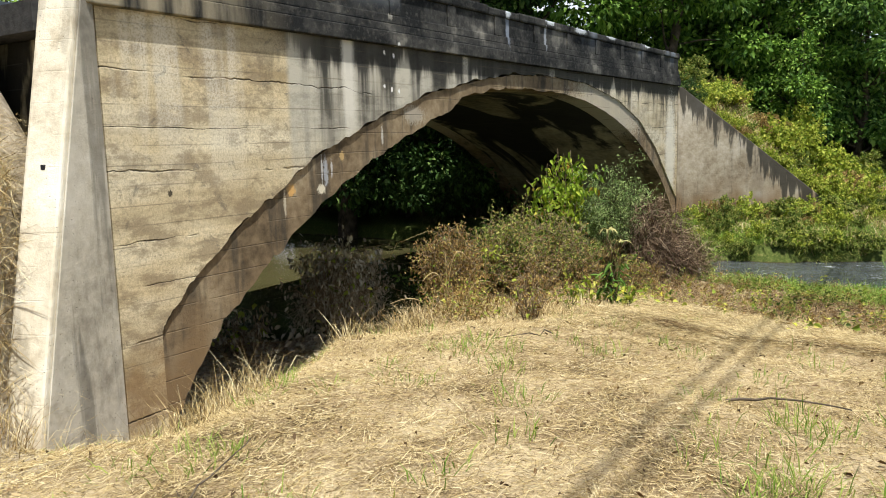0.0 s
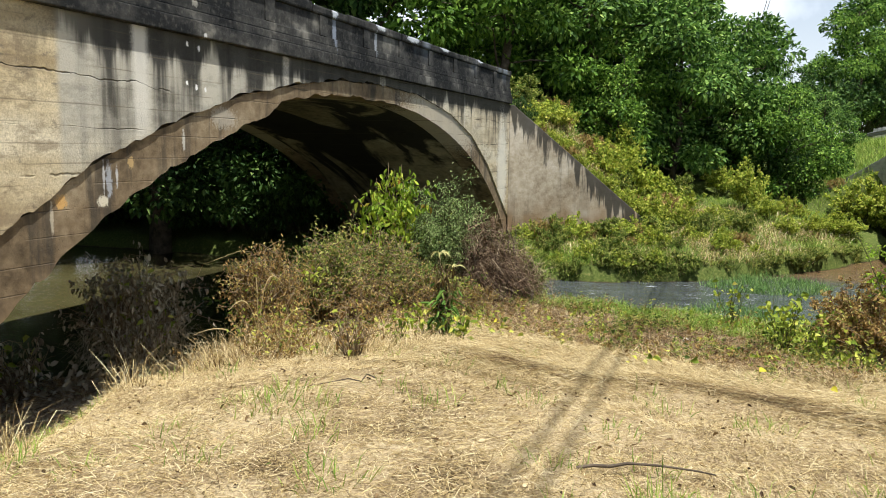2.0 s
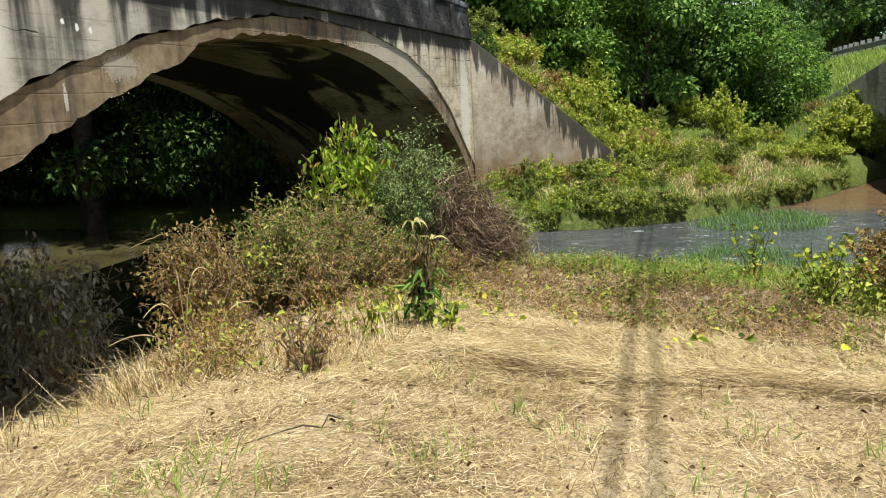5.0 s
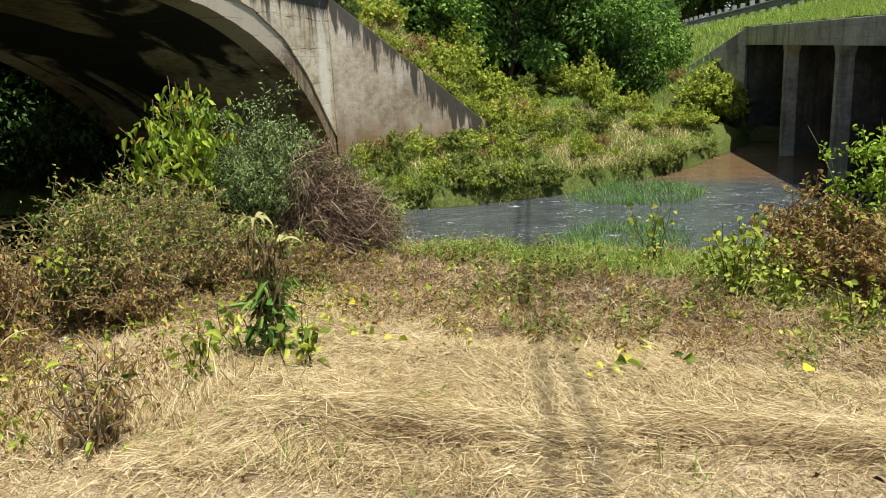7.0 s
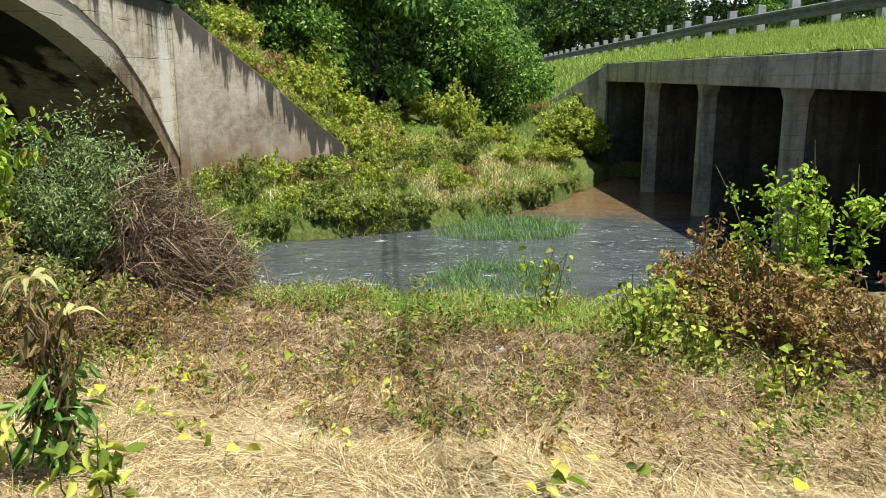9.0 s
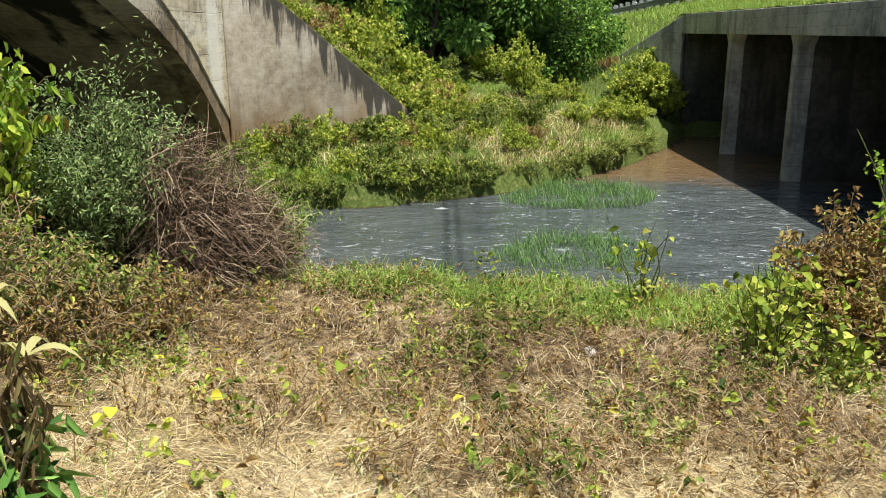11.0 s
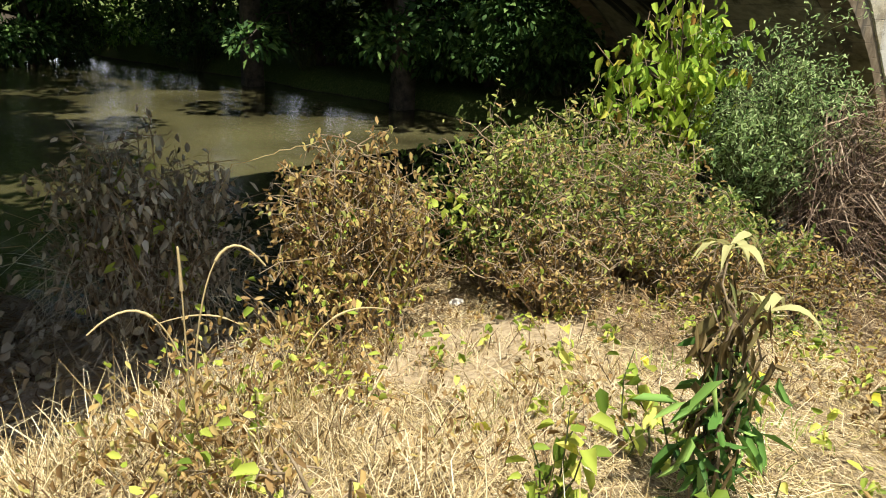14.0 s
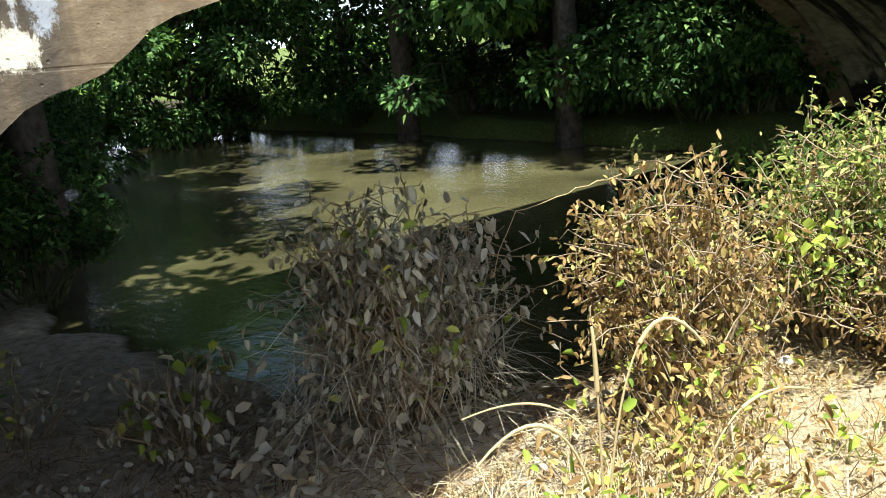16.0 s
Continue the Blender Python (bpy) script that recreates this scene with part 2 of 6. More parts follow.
def concrete_plain(name, a, b, c, streak=0.5, low=0.0, tint=(0.2, 0.12, 0.05), marks=(), bands=0.0, boards=0.5, hang=0.0, askew=False):
    n = Nodes(name)
    if askew:
        n.along_bridge()
    f = n.math("ADD", n.math("MULTIPLY", n.noise(0.8, 6, rough=0.6), 0.65), n.math("MULTIPLY", n.noise(8, 6, rough=0.6), 0.35))
    col = n.ramp(f, [(0.36, a), (0.5, b), (0.66, c)])
    runs = n.span(n.noise(3.2, 5, (1, 1, 0.1), 0.6), 0.5, 0.62)
    col = n.mix(n.math("MULTIPLY", runs, streak), col, (0.04, 0.038, 0.034))
    if low:
        col = n.mix(n.math("MULTIPLY", n.span(n.axis(2), low, low - 1.3), n.span(n.noise(2, 4), 0.3, 0.6)), col, tint)
    # dark stain bands, widened and deepened to carry shade as well
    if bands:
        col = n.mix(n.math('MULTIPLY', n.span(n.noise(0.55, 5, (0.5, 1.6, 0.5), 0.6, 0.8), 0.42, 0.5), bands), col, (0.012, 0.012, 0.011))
    if hang:
        # algae running down from a sloping top edge
        run = n.math("ADD", n.math("MULTIPLY", n.noise(5.5, 5, (1, 1, 0.12), 0.6), 3.2), n.math("SUBTRACT", n.axis(2), n.math("MULTIPLY", n.axis(1), hang)))
        col = n.mix(n.span(run, 5.0, 5.35, 0.0, 0.9), col, (0.05, 0.047, 0.04))
    col = spots(n, col, marks)
    saw = n.math("ABSOLUTE", n.math("SUBTRACT", n.math("FRACT", n.math("MULTIPLY", n.axis(2), 4.1)), 0.5))
    groove = n.math("MULTIPLY", n.span(saw, 0.03, 0.01), n.span(n.noise(2.5, 3), 0.4, 0.55))
    pit = n.math('MULTIPLY', n.span(n.voronoi(21), 0.14, 0.07), n.span(n.noise(1.7, 3), 0.48, 0.6))
    col = n.mix(n.math('MULTIPLY', pit, 0.6), col, (0.07, 0.06, 0.045))
    col = n.mix(n.math("MULTIPLY", groove, boards), col, (0.07, 0.06, 0.05))
    n.bump(n.math("SUBTRACT", n.noise(11, 8, rough=0.7), n.math('ADD', pit, n.math('MULTIPLY', groove, 2 * boards))), 0.6, 0.015)
    return n.done(col, 0.93, spec=0.15)


def ground_mat():
    n = Nodes("straw_covered_soil")
    f = n.math("ADD", n.math("MULTIPLY", n.noise(1.1, 6, rough=0.6), 0.5), n.math("MULTIPLY", n.noise(55, 7, rough=0.75), 0.5))
    straw = n.ramp(f, [(0.40, (0.085, 0.058, 0.03)), (0.47, (0.34, 0.25, 0.14)), (0.58, (0.64, 0.52, 0.33))])
    soil = n.ramp(n.noise(6, 8, rough=0.65), [(0.36, (0.05, 0.035, 0.02)), (0.5, (0.17, 0.12, 0.07)), (0.68, (0.46, 0.36, 0.22))])
    x, y = n.axis(0), n.axis(1)
    bare = n.math("MAXIMUM", n.span(n.math("ADD", x, n.math("MULTIPLY", n.noise(0.7, 3), 3)), 6.4, 8.2), n.span(n.math("ADD", y, n.noise(1.2, 3)), -0.2, 1.0))
    col = n.mix(bare, straw, soil)
    grass = n.ramp(n.noise(18, 6, rough=0.7), [(0.3, (0.04, 0.065, 0.015)), (0.55, (0.11, 0.14, 0.035)), (0.75, (0.30, 0.27, 0.11))])
    far = n.math("MAXIMUM", n.math("MAXIMUM", n.span(x, 14.5, 15.5), n.span(y, -9.0, -10.5)), n.math("MAXIMUM", n.span(y, 6.5, 9.0), n.span(x, -8, -14)))
    col = n.mix(far, col, grass)
    # bare pale sand where the bank breaks down, and dusty soil under the arch, lightened in place of bounced light
    u = n.math("DIVIDE", n.math("SUBTRACT", x, 5.5), 1.25)
    w = n.math("DIVIDE", n.math("SUBTRACT", y, -1.3), 0.5)
    r = n.math("ADD", n.math("SQRT", n.math("ADD", n.math("MULTIPLY", u, u), n.math("MULTIPLY", w, w))), n.math("MULTIPLY", n.noise(2.2, 5), 0.9))
    sand = n.ramp(n.noise(24, 7, rough=0.7), [(0.35, (0.27, 0.195, 0.11)), (0.5, (0.45, 0.345, 0.205)), (0.7, (0.58, 0.47, 0.305))])
    col = n.mix(n.span(r, 1.6, 1.2), col, sand)
    lit_dust = n.ramp(n.noise(9, 7, rough=0.7), [(0.35, (0.24, 0.195, 0.135)), (0.5, (0.44, 0.375, 0.28)), (0.68, (0.62, 0.55, 0.43))])
    col = n.mix(n.math("MULTIPLY", n.span(n.math("SUBTRACT", y, n.math("MULTIPLY", x, 0.3)), -1.9, -1.4), n.span(x, 5.4, 4.6)), col, lit_dust)
    col = n.mix(n.span(n.math('ADD', n.axis(2), n.math('MULTIPLY', n.noise(4, 4), 0.06)), -0.36, -0.41), col, (0.055, 0.042, 0.026))
    n.bump(n.noise(30, 8, rough=0.75), 0.9, 0.03)
    return n.done(col, 1.0, spec=0.1)


def water_mat():
    n = Nodes("creek_water")
    ripple = n.math("ADD", n.math("MULTIPLY", n.noise(2.4, 5, (1.0, 0.55, 1), 0.6, 0.8), 0.75), n.math("MULTIPLY", n.noise(11, 4, (1.0, 0.5, 1)), 0.25))
    col = n.ramp(n.noise(0.35, 4), [(0.35, (0.038, 0.034, 0.015)), (0.65, (0.092, 0.083, 0.036))])
    # grey of the reflected sky, put into the water's own colour on this stretch
    sky_tint = n.math('MULTIPLY', n.span(n.axis(1), 0.5, -1.5), n.span(n.axis(0), 20.5, 18))
    col = n.mix(sky_tint, col, n.mix(n.noise(1.2, 5, (1, 0.5, 1)), (0.02, 0.025, 0.024), (0.12, 0.135, 0.13)))
    shoal = n.span(n.math("ADD", n.axis(0), n.math("MULTIPLY", n.noise(0.6, 3), 3)), 18.3, 20.5)
    col = n.mix(n.math("MULTIPLY", shoal, n.span(n.axis(1), -3, -6, 0, 0.85)), col, (0.17, 0.105, 0.05))
    # broken white water where the creek runs over the shallows
    riffle = n.math("MULTIPLY", n.math('MULTIPLY', n.span(n.noise(6.5, 7, (1.3, 0.45, 1), 0.75, 1.5), 0.56, 0.66), n.span(n.noise(0.9, 4), 0.42, 0.6)), n.math("MULTIPLY", n.span(n.axis(1), 1.0, -2.0), n.span(n.axis(0), 19, 15.5)))
    col = n.mix(n.math("MULTIPLY", riffle, 0.7), col, (0.70, 0.74, 0.76))
    calm = n.span(n.axis(1), 3.5, 0.5, 0.12, 1.0)
    bp = n.t.nodes.new("ShaderNodeBump")
    n.put(bp.inputs["Strength"], calm)
    bp.inputs["Distance"].default_value = 0.22
    n.put(bp.inputs["Height"], ripple)
    n.put(n.b.inputs["Normal"], bp.outputs[0])
    n.done(col, n.math("ADD", n.math("MULTIPLY", riffle, 0.4), 0.07), spec=0.5)
    n.b.inputs["IOR"].default_value = 1.33
    return n.m


M_FRONT, M_DARK = concrete_front(), concrete_dark()
M_RING = concrete_plain("rust_stained_ring_concrete", (0.085, 0.062, 0.038), (0.21, 0.155, 0.095), (0.37, 0.30, 0.20), 0.65, 1.7, (0.21, 0.14, 0.075),
                        ((2.90, 2.13, 0.085, 0.07, (0.72, 0.66, 0.52), 0.85), (2.99, 2.33, 0.05, 0.2, (0.42, 0.45, 0.50), 0.7), (3.10, 2.38, 0.022, 0.14, (0.60, 0.60, 0.60), 0.7), (2.92, 2.36, 0.018, 0.2, (0.62, 0.62, 0.62), 0.6), (3.30, 2.52, 0.06, 0.07, (0.58, 0.40, 0.18), 0.7),
                         (2.38, 2.15, 0.08, 0.08, (0.62, 0.36, 0.12), 0.8), (2.26, 2.0, 0.025, 0.18, (0.60, 0.54, 0.42), 0.6), (4.15, 2.77, 0.03, 0.13, (0.62, 0.60, 0.54), 0.7), (4.9, 3.05, 0.3, 0.15, (0.50, 0.47, 0.40), 0.5), (12.5, 3.3, 2.6, 0.9, (0.50, 0.45, 0.35), 0.75)), askew=True)
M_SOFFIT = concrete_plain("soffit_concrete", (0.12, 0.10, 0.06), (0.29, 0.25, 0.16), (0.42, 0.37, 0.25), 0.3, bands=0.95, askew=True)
M_WING = concrete_plain("brown_stained_concrete", (0.25, 0.195, 0.13), (0.47, 0.40, 0.30), (0.66, 0.60, 0.50), 0.25, 1.7, (0.26, 0.16, 0.08), boards=0.08, hang=0.94)
M_BUTT = concrete_plain("bleached_concrete", (0.44, 0.36, 0.25), (0.74, 0.67, 0.53), (0.88, 0.84, 0.74), 0.3, boards=0.06)
M_SIDE = concrete_plain("smooth_side_grey", (0.28, 0.25, 0.20), (0.52, 0.48, 0.40), (0.68, 0.64, 0.56), 0.5, boards=0.0)
# Inside of the culvert: shade is put into concrete darker than the piers
M_INNER_SHADE = concrete_plain("culvert_shade_concrete", (0.035, 0.035, 0.03), (0.075, 0.075, 0.065), (0.14, 0.135, 0.115), 0.5)
M_DIVIDER = concrete_plain("divider_shade_concrete", (0.05, 0.047, 0.04), (0.10, 0.094, 0.08), (0.17, 0.16, 0.135), 0.6, 0.3, (0.05, 0.045, 0.035))
M_REED = leaf_mat("reed_leaves", [(0.1, (0.06, 0.13, 0.03)), (0.5, (0.12, 0.24, 0.06)), (1.0, (0.26, 0.36, 0.12))], 0.3)
M_DARKTREE = leaf_mat("dark_tree_leaves", [(0.15, (0.022, 0.06, 0.014)), (0.45, (0.085, 0.185, 0.032)), (0.75, (0.20, 0.345, 0.07)), (1.0, (0.40, 0.54, 0.14))], 0.22)
# darker copy of the tree leaves, with shade put into the colour
M_SHADY = leaf_mat("shade_darkened_leaves", [(0.15, (0.012, 0.035, 0.009)), (0.45, (0.04, 0.095, 0.02)), (0.75, (0.09, 0.17, 0.038)), (1.0, (0.20, 0.30, 0.08))], 0.2)
M_GREY = concrete_plain("grey_concrete", (0.21, 0.205, 0.175), (0.40, 0.39, 0.335), (0.56, 0.55, 0.48), 0.4)
M_GROUND, M_WATER = ground_mat(), water_mat()
M_TREE = leaf_mat("tree_leaves", [(0.15, (0.025, 0.065, 0.01)), (0.45, (0.10, 0.21, 0.03)), (0.75, (0.23, 0.39, 0.06)), (1.0, (0.42, 0.56, 0.12))], 0.3)
M_VINE = leaf_mat("vine_leaves", [(0.12, (0.10, 0.165, 0.018)), (0.4, (0.30, 0.39, 0.05)), (0.75, (0.52, 0.56, 0.095)), (1.0, (0.80, 0.70, 0.18))], 0.4)
M_FRESH = leaf_mat("fresh_leaves", [(0.1, (0.11, 0.21, 0.02)), (0.45, (0.28, 0.42, 0.045)), (0.8, (0.50, 0.57, 0.07)), (0.93, (0.50, 0.26, 0.06))], 0.45)
M_SHRUB = leaf_mat("shrub_leaves", [(0.12, (0.045, 0.085, 0.016)), (0.45, (0.17, 0.24, 0.045)), (0.75, (0.38, 0.42, 0.10)), (1.0, (0.66, 0.58, 0.20))], 0.4)
M_WITHER = leaf_mat("withered_leaves", [(0.1, (0.15, 0.085, 0.03)), (0.4, (0.32, 0.20, 0.075)), (0.7, (0.48, 0.33, 0.12)), (0.85, (0.42, 0.38, 0.11)), (1.0, (0.30, 0.38, 0.10))], 0.35)
M_GREYLEAF = leaf_mat("dusty_dead_leaves", [(0.1, (0.22, 0.18, 0.12)), (0.5, (0.42, 0.37, 0.26)), (0.8, (0.62, 0.57, 0.44)), (1.0, (0.24, 0.27, 0.10))], 0.3)
M_STRAW = leaf_mat("straw", [(0.14, (0.10, 0.062, 0.022)), (0.4, (0.36, 0.26, 0.11)), (0.7, (0.62, 0.49, 0.25)), (1.0, (0.88, 0.78, 0.52))], 0.12)
M_BROWNSTRAW = leaf_mat("brown_litter", [(0.14, (0.04, 0.022, 0.01)), (0.42, (0.15, 0.09, 0.04)), (0.75, (0.38, 0.265, 0.13)), (1.0, (0.74, 0.62, 0.38))], 0.08)
M_DEBRIS = leaf_mat("flood_stems", [(0.12, (0.05, 0.03, 0.018)), (0.45, (0.155, 0.10, 0.062)), (0.8, (0.31, 0.22, 0.14)), (1.0, (0.52, 0.42, 0.29))], 0.05)
M_WILT = leaf_mat("wilted_pale_leaves", [(0.1, (0.26, 0.29, 0.09)), (0.5, (0.42, 0.40, 0.16)), (1.0, (0.58, 0.50, 0.25))], 0.3)
M_FEATHER = leaf_mat("feathery_leaves", [(0.12, (0.10, 0.17, 0.055)), (0.45, (0.29, 0.41, 0.14)), (1.0, (0.56, 0.64, 0.30))], 0.4)
M_BRIGHT = leaf_mat("bright_sapling_leaves", [(0.12, (0.13, 0.24, 0.02)), (0.5, (0.33, 0.50, 0.05)), (1.0, (0.58, 0.68, 0.12))], 0.45)
M_YELLOW = leaf_mat("yellowed_leaves", [(0.1, (0.55, 0.50, 0.04)), (0.5, (0.72, 0.66, 0.06)), (1.0, (0.52, 0.60, 0.10))], 0.4)
M_GRASS = leaf_mat("green_grass", [(0.1, (0.12, 0.22, 0.03)), (0.5, (0.25, 0.38, 0.06)), (1.0, (0.50, 0.55, 0.15))], 0.35)


def plain_mat(name, a, b, scale=6, rough=0.85, **more):
    n = Nodes(name)
    n.bump(n.noise(scale * 4, 6), 0.4, 0.01)
    return n.done(n.ramp(n.noise(scale, 6, rough=0.65), [(0.35, a), (0.65, b)]), rough, **more)


M_BARK = plain_mat("bark", (0.045, 0.035, 0.026), (0.14, 0.11, 0.08), 7)
M_DEADLEAF = leaf_mat("dead_weed_leaves", [(0.1, (0.045, 0.032, 0.014)), (0.45, (0.13, 0.09, 0.036)), (0.75, (0.23, 0.165, 0.065)), (1.0, (0.13, 0.17, 0.05))], 0.2)
M_TWIG = plain_mat("dry_twig", (0.12, 0.085, 0.045), (0.36, 0.27, 0.16), 12)
M_STEM = plain_mat("green_stem", (0.05, 0.06, 0.02), (0.13, 0.14, 0.05), 12)
M_STEEL = plain_mat("weathered_steel", (0.16, 0.165, 0.17), (0.28, 0.285, 0.29), 5, 0.6, metal=0.3)
M_POST = plain_mat("weathered_post_wood", (0.34, 0.34, 0.33), (0.52, 0.52, 0.50), 5)
M_ASPHALT = plain_mat("asphalt", (0.04, 0.04, 0.042), (0.075, 0.075, 0.075), 12)
M_STONE = plain_mat("pale_stone", (0.45, 0.42, 0.36), (0.72, 0.69, 0.62), 9)
M_WIRE = plain_mat("black_cable", (0.015, 0.015, 0.015), (0.03, 0.03, 0.03), 3)


# ---- building helpers ----
def thing(name, label, category, group="", kind="", at=(0, 0, 0)):
    ob = new(name)
    ob.location = at
    return tagged(ob, label, category, group, kind)


def mesh_of(name, verts, faces, mat, smooth=False):
    me = bpy.data.meshes.new(name)
    verts = np.asarray(verts, dtype=np.float32).reshape(-1, 3)
    if isinstance(faces, np.ndarray):
        k = faces.shape[1]
        me.vertices.add(len(verts))
        me.vertices.foreach_set("co", verts.ravel())
        me.loops.add(faces.size)
        me.loops.foreach_set("vertex_index", faces.astype(np.int32).ravel())
        me.polygons.add(len(faces))
        me.polygons.foreach_set("loop_start", np.arange(0, faces.size, k, dtype=np.int32))
        me.update(calc_edges=True)
    else:
        me.from_pydata([tuple(v) for v in verts.tolist()], [], faces)
        me.update()
    if smooth:
        me.polygons.foreach_set("use_smooth", np.ones(len(me.polygons), dtype=bool))
    me.materials.append(mat)
    return me


def part(name, data, material, parent, label=""):
    """Links a mesh, or a bmesh, as one object under a thing or part."""
    if isinstance(data, bmesh.types.BMesh):
        me = bpy.data.meshes.new(name)
        bmesh.ops.recalc_face_normals(data, faces=data.faces)
        data.to_mesh(me)
        data.free()
        me.materials.append(material)
        data = me
    ob = new(name, data)
    ob.parent = parent
    return tagged(ob, label)


def box_bm(x0, x1, y0, y1, z0, z1, bevel=0.0, bm=None):
    bm = bm or bmesh.new()
    r = bmesh.ops.create_cube(bm, size=1)
    bmesh.ops.transform(bm, verts=r["verts"], matrix=Matrix.LocRotScale(((x0 + x1) / 2, (y0 + y1) / 2, (z0 + z1) / 2), None, (x1 - x0, y1 - y0, z1 - z0)))
    if bevel:
        es = list({e for v in r["verts"] for e in v.link_edges})
        bmesh.ops.bevel(bm, geom=es, offset=bevel, segments=2, affect="EDGES", profile=0.6)
    return bm


def strip_mesh(name, xs, lo, hi, y0, y1, mat, ny=1, rough=0.0, nz=1):
    """A solid wall along x between two curves lo(x), hi(x); its lower front edge may be ragged."""
    ys = np.linspace(y0, y1, ny + 1)
    n = len(xs)
    lo, hi = np.asarray(lo, float), np.asarray(hi, float)
    rag = rng.normal(0, rough, n) if rough else np.zeros(n)
    rag = rag + 0.06 * smooth(xs, 5.9, 6.15) * smooth(xs, 8.6, 7.2) * (rough > 0)
    rag = np.convolve(rag, [0.25, 0.5, 0.25], "same") + (rng.random(n) < 0.12) * rough * rng.random(n) * 2
    rag = rag * (0.25 + 0.75 * smooth(xs, 10.0, 8.0))
    verts, faces = [], []

    def row(zs, y):
        verts.extend(zip(xs, [y] * n, zs))
        return len(verts) - n

    ring = [row(lo + rag, ys[0])] + [row(lo, y) for y in ys[1:]]
    ring += [row(lo + (hi - lo) * k / nz, ys[-1]) for k in range(1, nz)] + [row(hi, ys[-1]), row(hi, ys[0])]
    ring += [row(lo + rag + (hi - lo - rag) * k / nz, ys[0]) for k in range(nz - 1, 0, -1)]
    m = len(ring)
    for a, b in zip(ring, ring[1:] + ring[:1]):
        faces += [(a + i, a + i + 1, b + i + 1, b + i) for i in range(n - 1)]
    faces.append([r for r in ring])
    faces.append([r + n - 1 for r in reversed(ring)])
    return mesh_of(name, verts, faces, mat)


def prism(name, pts, offset, mat, bevel=0.02):
    """A flat outline pts pushed through by the vector offset."""
    bm = bmesh.new()
    a = [bm.verts.new(p) for p in pts]
    b = [bm.verts.new(Vector(p) + Vector(offset)) for p in pts]
    bm.faces.new(a)
    bm.faces.new(b[::-1])
    for i in range(len(a)):
        j = (i + 1) % len(a)
        bm.faces.new((a[j], a[i], b[i], b[j]))
    bmesh.ops.recalc_face_normals(bm, faces=bm.faces)
    if bevel:
        bmesh.ops.bevel(bm, geom=list(bm.edges), offset=bevel, segments=2, affect="EDGES", profile=0.6)
    return bm


# ---- plants: thin geometry in bulk ----
def unit(v):
    return v / np.maximum(np.linalg.norm(v, axis=-1, keepdims=True), 1e-6)


DETAIL = {"leaf": 4}


def leaves_data(p, d, length, width, droop=0.0):
    """One folded leaf at each place p, along d: four corners far off, six and a curl near by."""
    n = len(p)
    d = unit(d + np.array([0, 0, -1.0]) * droop)
    side = unit(np.cross(d, np.array([0, -0.2, 1.0]) + rng.normal(0, 0.55, (n, 3))))
    up = np.cross(side, d)
    L, W = length.reshape(-1, 1), width.reshape(-1, 1)
    if DETAIL["leaf"] == 4:
        tip = p + d * L - up * L * 0.12
        l = p + d * L * 0.42 + side * W * 0.5 + up * W * 0.18
        r = p + d * L * 0.42 - side * W * 0.5 + up * W * 0.18
        v = np.stack([p, l, tip, r], 1).reshape(-1, 3)
        k = np.arange(n)[:, None] * 4
        return v, np.concatenate([k + [0, 2, 1], k + [0, 3, 2]])
    curl = rng.normal(0.15, 0.35, (n, 1))
    skew = rng.normal(0, 0.12, (n, 1))
    a1, a2 = p + d * L * 0.3 + up * L * 0.05, p + d * L * 0.68 - up * L * 0.3 * curl
    tip = p + d * L * (1 - 0.3 * np.abs(curl)) - up * L * 0.8 * curl + side * W * skew
    w1, w2 = W * 0.36, W * 0.30
    fold = up * W * (0.1 + 0.25 * rng.random((n, 1)))
    v = np.stack([p, a1 + side * w1 + fold, a2 + side * w2 * (1 + skew) + fold, tip, a2 - side * w2 + fold, a1 - side * w1 * (1 - skew) + fold], 1).reshape(-1, 3)
    k = np.arange(n)[:, None] * 6
    return v, np.concatenate([k + [0, 2, 1], k + [0, 3, 2], k + [0, 4, 3], k + [0, 5, 4]])


def blades_data(p, d, length, width, bend):
    """Grass blades: two quads' worth of a bent, tapered strip."""
    n = len(p)
    d = unit(d)
    side = unit(np.cross(d, np.array([0, 0, 1.0]) + rng.normal(0, 0.35, (n, 3))))
    L, W, B = length.reshape(-1, 1), width.reshape(-1, 1) * 0.5, bend.reshape(-1, 1)
    flat = unit(d * [1, 1, 0] + rng.normal(0, 0.2, (n, 3)) * [1, 1, 0])
    mid = p + d * L * 0.55
    tip = mid + unit(d * (1 - B) + flat * B - np.array([0, 0, 0.9]) * B) * L * 0.45
    v = np.stack([p - side * W, p + side * W, mid - side * W * 0.8, mid + side * W * 0.8, tip], 1).reshape(-1, 3)
    k = np.arange(n)[:, None] * 5
    f = np.concatenate([k + [0, 1, 3], k + [0, 3, 2], k + [2, 3, 4]])
    return v, f


def chaff_data(p, d, length, width):
    """Short cut straws: flat slips of four corners."""
    n = len(p)
    d = unit(d)
    side = unit(np.cross(d, np.array([0, 0, 1.0]) + rng.normal(0, 0.5, (n, 3))))
    L, W = length.reshape(-1, 1), width.reshape(-1, 1) * 0.5
    tip = p + d * L
    v = np.stack([p - side * W, p + side * W, tip + side * W * 0.6, tip - side * W * 0.6], 1).reshape(-1, 3)
    k = np.arange(n)[:, None] * 4
    return v, np.concatenate([k + [0, 1, 2], k + [0, 2, 3]])


